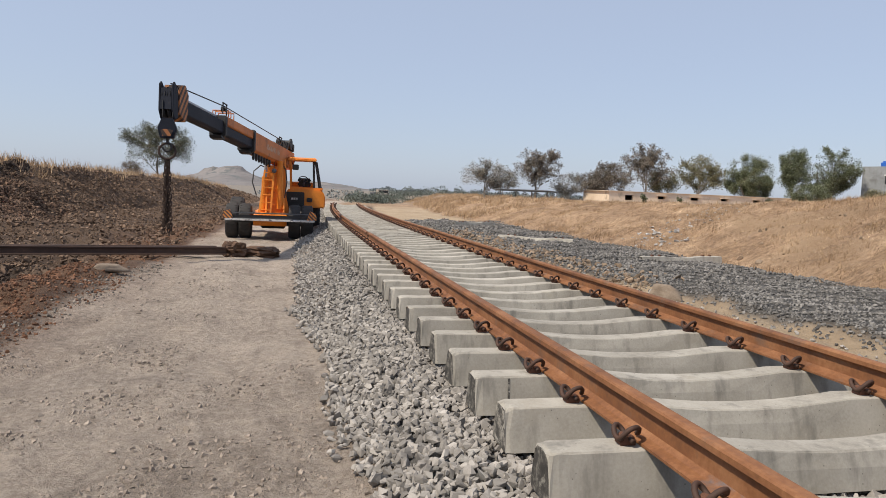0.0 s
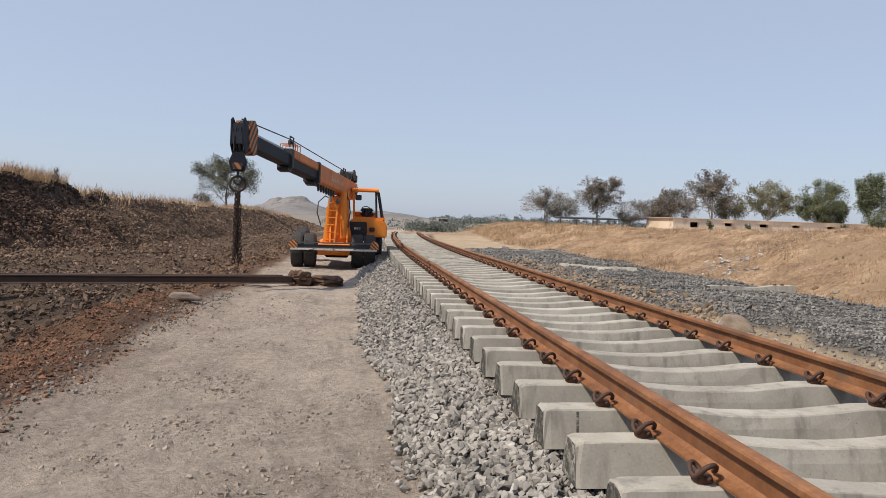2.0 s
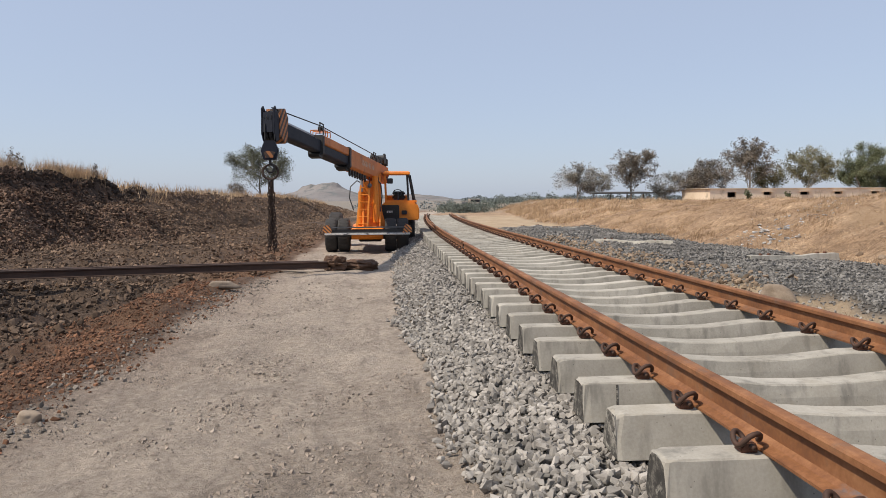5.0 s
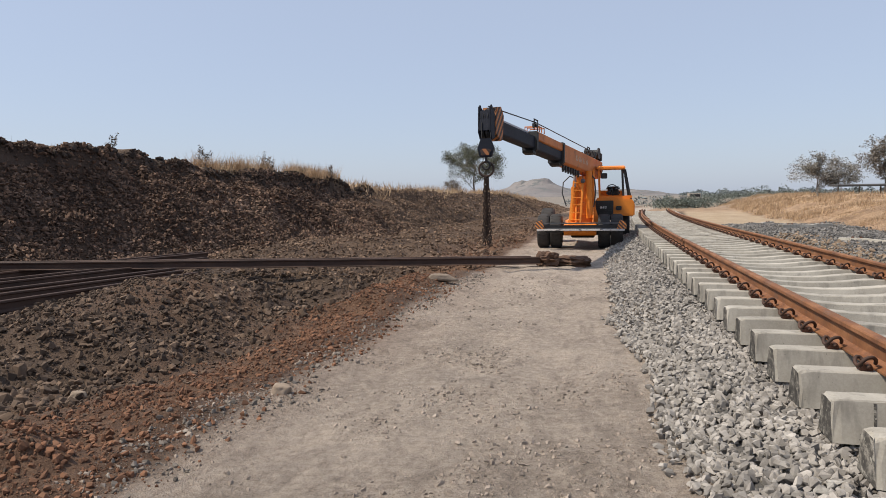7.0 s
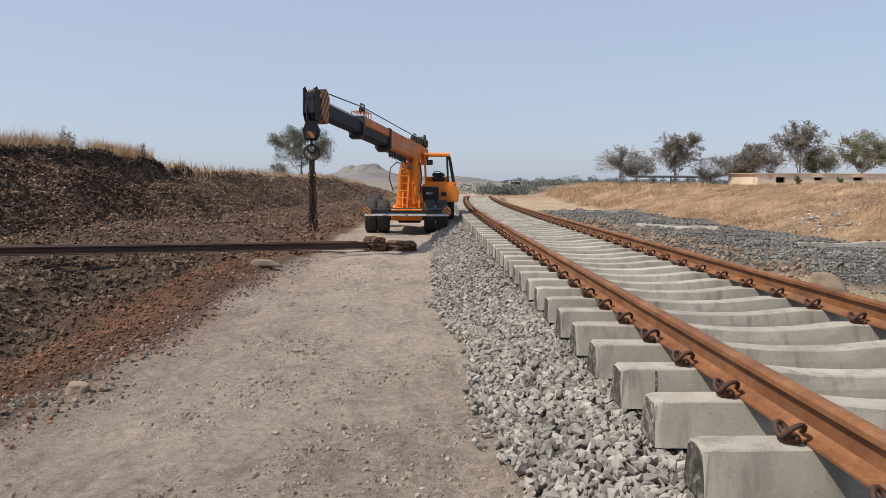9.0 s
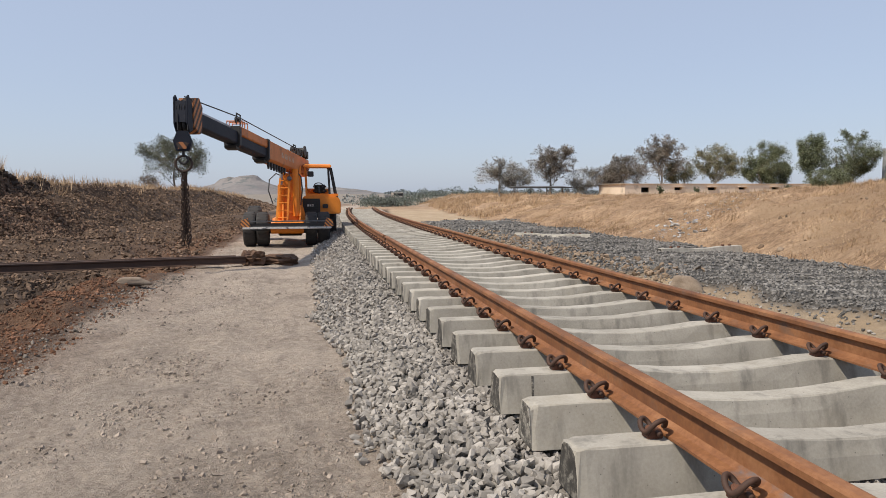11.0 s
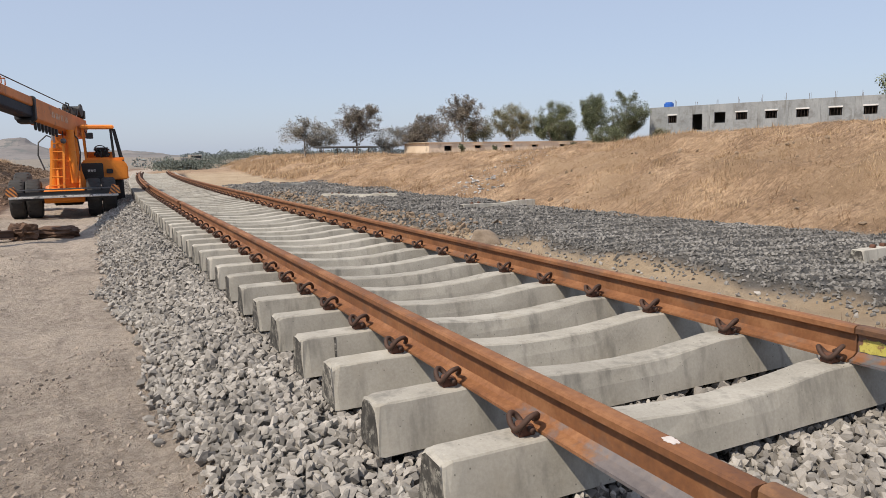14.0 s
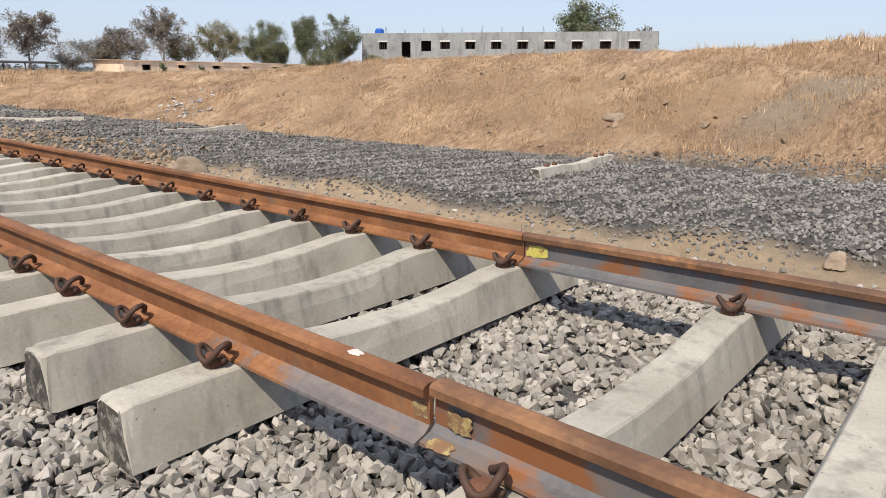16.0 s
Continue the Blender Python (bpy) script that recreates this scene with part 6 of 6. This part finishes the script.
# ---------------------------------------------------------------- buildings on the right
GREY_WALL = material("cement_plaster", [(0.3, (0.20, 0.215, 0.225)), (0.5, (0.285, 0.302, 0.31)), (0.75, (0.38, 0.395, 0.40))], 0.5, 5, 0.95, bump=0.3, depth=0.01,
                     wear=(0.20, 0.205, 0.205), wear_at=(0.54, 0.64), wear_scale=0.9, streak=(2.0, 2.0, 0.35))
DARK_ROOM = material("bare_room", [(0.3, (0.05, 0.05, 0.05)), (0.7, (0.09, 0.09, 0.088))], 1, 8, 0.95)
WHITE_LINTEL = material("white_lintel", [(0.3, (0.55, 0.55, 0.54)), (0.7, (0.72, 0.72, 0.70))], 1, 12, 0.9)
BLUE_TANK = material("blue_tank", [(0.3, (0.015, 0.09, 0.42)), (0.7, (0.03, 0.15, 0.55))], 2, 10, 0.5)
STEEL_ROD = material("rod_steel", [(0.3, (0.08, 0.055, 0.045)), (0.7, (0.16, 0.12, 0.10))], 3, 20, 0.8)


def grey_building():
    a, b = Vector((56.0, 59.8)), Vector((69.2, 29.0))
    long = (b - a).length
    turn = math.degrees(math.atan2((b - a).y, (b - a).x))
    base, top = 1.0, 5.73
    e = thing("grey_building", (a.x, a.y, base), "unfinished grey cement building with a row of openings", "building", turn=turn)
    h, deep, th = top - base, 9.0, 0.23
    # openings along the front, in metres from the near corner: from, to, sill, head
    first, pitch = 9.7, 2.98
    holes = [(2.2, 3.2, 2.9, 3.85, "window"), (5.0, 6.1, 2.0, 3.75, "door"), (7.4, 8.6, 2.7, 3.85, "gap")]
    holes += [(first + k * pitch, first + k * pitch + 1.15, 2.95, 3.85, "window") for k in range(8)]
    x = 0.0
    for x0, x1, z0, z1, _ in holes + [(long, long, 0, h, "")]:
        one_box("front_wall", (x, 0, 0), (x0, th, h), GREY_WALL, e, 0.0)
        if x1 > x0:
            one_box("wall_below", (x0, 0, 0), (x1, th, z0), GREY_WALL, e, 0.0)
            one_box("wall_above", (x0, 0, z1), (x1, th, h), GREY_WALL, e, 0.0)
        x = x1
    for name, lo, hi in (("end_wall", (0, th, 0), (th, deep, h)), ("end_wall", (long - th, th, 0), (long, deep, h)), ("back_wall", (0, deep, 0), (long, deep + th, h)),
                         ("inner_wall", (th, 3.2, 0), (long - th, 3.4, h - 0.5))):
        bm = bmesh.new()
        box(bm, lo, hi)
        part(name, bm, DARK_ROOM if name == "inner_wall" else GREY_WALL, e)
    bm = bmesh.new()
    box(bm, (th, th, h - 0.45), (long - th, deep, h - 0.3))
    part("roof_slab", bm, GREY_WALL, e)
    for k in range(9):
        bm = bmesh.new()
        xx = 6.9 + k * pitch - 0.2
        if k:
            xx = first + (k - 0.5) * pitch + 0.5
        box(bm, (xx, -0.05, 0), (xx + 0.24, 0, h - 0.002), 0.01)
        part("column", bm, GREY_WALL, e)
    for x0, x1, z0, z1, kind in holes:
        if kind == "window":
            w = part("window_lintel", (lambda q: (box(q, (x0 - 0.06, -0.08, z1 - 0.12), (x1 + 0.06, 0.1, z1 + 0.03), 0.01), q)[1])(bmesh.new()), WHITE_LINTEL, e, "white painted lintel")
            for j in range(4):
                xx = x0 + (j + 0.5) * (x1 - x0) / 4
                one_box("window_bar", (xx - 0.012, 0.1, z0), (xx + 0.012, 0.13, z1), STEEL_ROD, e, 0.0, "dark steel window bar")
    r = random.Random(8)
    for k in range(12):
        bm = bmesh.new()
        xx = 3.0 + k * 2.3
        for j in range(2):
            tube(bm, [(xx + j * 0.12, 0.15, h - 0.05), (xx + j * 0.12 + r.uniform(-0.05, 0.05), 0.15, h + r.uniform(0.3, 0.75))], 0.02, 4)
        part("starter_bars", bm, STEEL_ROD, e, "rusty steel rods standing up from the roof")
    bm = bmesh.new()
    bmesh.ops.create_cone(bm, cap_ends=True, segments=18, radius1=0.55, radius2=0.55, depth=0.9)
    bmesh.ops.bevel(bm, geom=[q for q in bm.edges if abs(q.calc_face_angle(0)) > 1.2], offset=0.14, segments=3, affect="EDGES")
    tank = part("water_tank", bm, BLUE_TANK, smooth=True)
    p = Matrix.Translation((a.x, a.y, 0)) @ pose(0, 0, 0, 0, 0, turn) @ Vector((1.7, 1.4, top + 0.02))
    tank.location = (p.x, p.y, top - 0.3 + 0.45)
    tagged(tank, "blue plastic water tank on a flat roof", "water tank")


grey_building()
BEIGE = material("beige_plaster", [(0.3, (0.60, 0.47, 0.34)), (0.5, (0.73, 0.60, 0.46)), (0.75, (0.80, 0.68, 0.54))], 0.4, 6, 0.95, bump=0.3, wear=(0.42, 0.33, 0.23), wear_at=(0.56, 0.7), wear_scale=0.7)


def low_house():
    a, b = Vector((25.0, 55.0)), Vector((44.0, 55.6))
    base = 0.55
    h = 1.40
    e = thing("low_house", (a.x, a.y, base), "long low beige house with small dark openings", "house", turn=math.degrees(math.atan2((b - a).y, (b - a).x)))
    long = (b - a).length
    holes = [(1.6, 2.4, 0.65, 1.1), (4.9, 5.6, 0.85, 1.1), (8.3, 9.1, 0.85, 1.1), (11.5, 12.2, 0.9, 1.1), (15.0, 15.7, 0.9, 1.1), (18.6, 19.2, 0.9, 1.1)]
    x = 0.0
    for x0, x1, z0, z1 in holes + [(long, long, 0, h)]:
        one_box("front_wall", (x, 0, 0), (x0, 0.25, h), BEIGE, e, 0.0)
        if x1 > x0:
            one_box("wall_below", (x0, 0, 0), (x1, 0.25, z0), BEIGE, e, 0.0)
            one_box("wall_above", (x0, 0, z1), (x1, 0.25, h), BEIGE, e, 0.0)
        x = x1
    for lo, hi in (((0, 0.25, 0), (0.25, 5, h)), ((long - 0.25, 0.25, 0), (long, 5, h)), ((0, 5, 0), (long, 5.25, h))):
        bm = bmesh.new()
        box(bm, lo, hi)
        part("wall", bm, BEIGE, e)
    bm = bmesh.new()
    box(bm, (0.25, 1.2, 0.0), (long - 0.25, 1.3, h - 0.05))
    part("inner_wall", bm, DARK_ROOM, e)
    bm = bmesh.new()
    prism(bm, [(-0.10, h), (5.4, h + 0.05), (5.4, h + 0.09), (-0.10, h + 0.04)], "x", -0.2, long + 0.2)
    part("roof", bm, BEIGE, e)
    for x0, x1, z0, z1 in holes[1:]:
        bm = bmesh.new()
        box(bm, (x0 - 0.15, -0.32, z1 + 0.02), (x1 + 0.15, 0.0, z1 + 0.08), 0.01)
        part("window_shade", bm, BEIGE, e)


low_house()


for k, (x, h) in enumerate(((28.0, 0.9), (31.6, 0.8), (41.0, 1.1))):
    tree("shrub", on_ground(x, 54.3), h, h * 0.9, 95 + k, LEAF_GREEN, BARK, 6, 0.14, "small green shrub against the beige house", forks=2, clump=0.15)


def shed():
    e = thing("low_shed", (15.6, 57.5, float(height(15.6, 57.5))), "low dark open shed among shrubs", "shed")
    for k in range(4):
        bm = bmesh.new()
        tube(bm, [(k * 1.5, 0, -0.1), (k * 1.5, 0, 0.62)], 0.05, 6)
        part("post", bm, BARK, e)
    bm = bmesh.new()
    prism(bm, [(-1.2, 0.54), (1.2, 0.66), (1.2, 0.76), (-1.2, 0.66)], "x", -0.4, 5.0)
    part("roof", bm, DARK_ROOM, e)


shed()

LITTER = material("litter", [(0.34, (0.20, 0.18, 0.155)), (0.5, (0.40, 0.38, 0.36)), (0.68, (0.68, 0.68, 0.67))], 3, 30, 0.7, bump=0, world_space=True, vary=0.35, island=True,
                  wear=(0.25, 0.33, 0.52), wear_at=(0.60, 0.63), wear_scale=1.3)


def litter():
    n = 330
    t = npr.uniform(0, 1, n) ** 1.5
    x = 9.5 + 4.2 * t + npr.normal(0, 0.25, n)
    y = 19.6 + 1.6 * t + npr.normal(0, 0.75, n) * (1.2 - 0.5 * t)
    return strew("litter", x, y, (0.03 + 0.17 * npr.uniform(0, 1, n) ** 3) * (1.25 - 0.6 * t), LITTER, "white and blue rubbish tipped down the bank", "rubbish", CHIPS, lift=0.1, lean=0.6)


litter()


def truck():
    """A small tipper seen far off beyond the end of the track."""
    e = thing("truck", (12.2, 120.0, float(height(12.2, 120.0))), "pale tipper truck parked beyond the end of the track", "truck", turn=12)
    for x in (-0.85, 0.85):
        for y in (-1.4, 1.5):
            wheel(e, x, y, 0.42, 0.26)
    one_box("chassis", (-0.55, -2.1, 0.42), (0.55, 2.4, 0.62), BLACK, e, 0.02)
    bm = bmesh.new()
    prism(bm, [(-2.2, 0.55), (-0.75, 0.55), (-0.75, 1.95), (-1.95, 1.95), (-2.2, 1.25)], "x", -0.95, 0.95, 0.05)
    part("cab", bm, DUSTY, e, "dusty pale cab")
    one_box("windscreen", (-0.8, -2.16, 1.28), (0.8, -2.02, 1.80), BLACK, e, 0.01)
    one_box("load_bed", (-1.0, -0.65, 0.75), (1.0, 2.5, 1.45), BUMPER_GREY, e, 0.03)
    one_box("bumper", (-0.95, -2.3, 0.42), (0.95, -2.2, 0.62), DUSTY, e, 0.02)


truck()
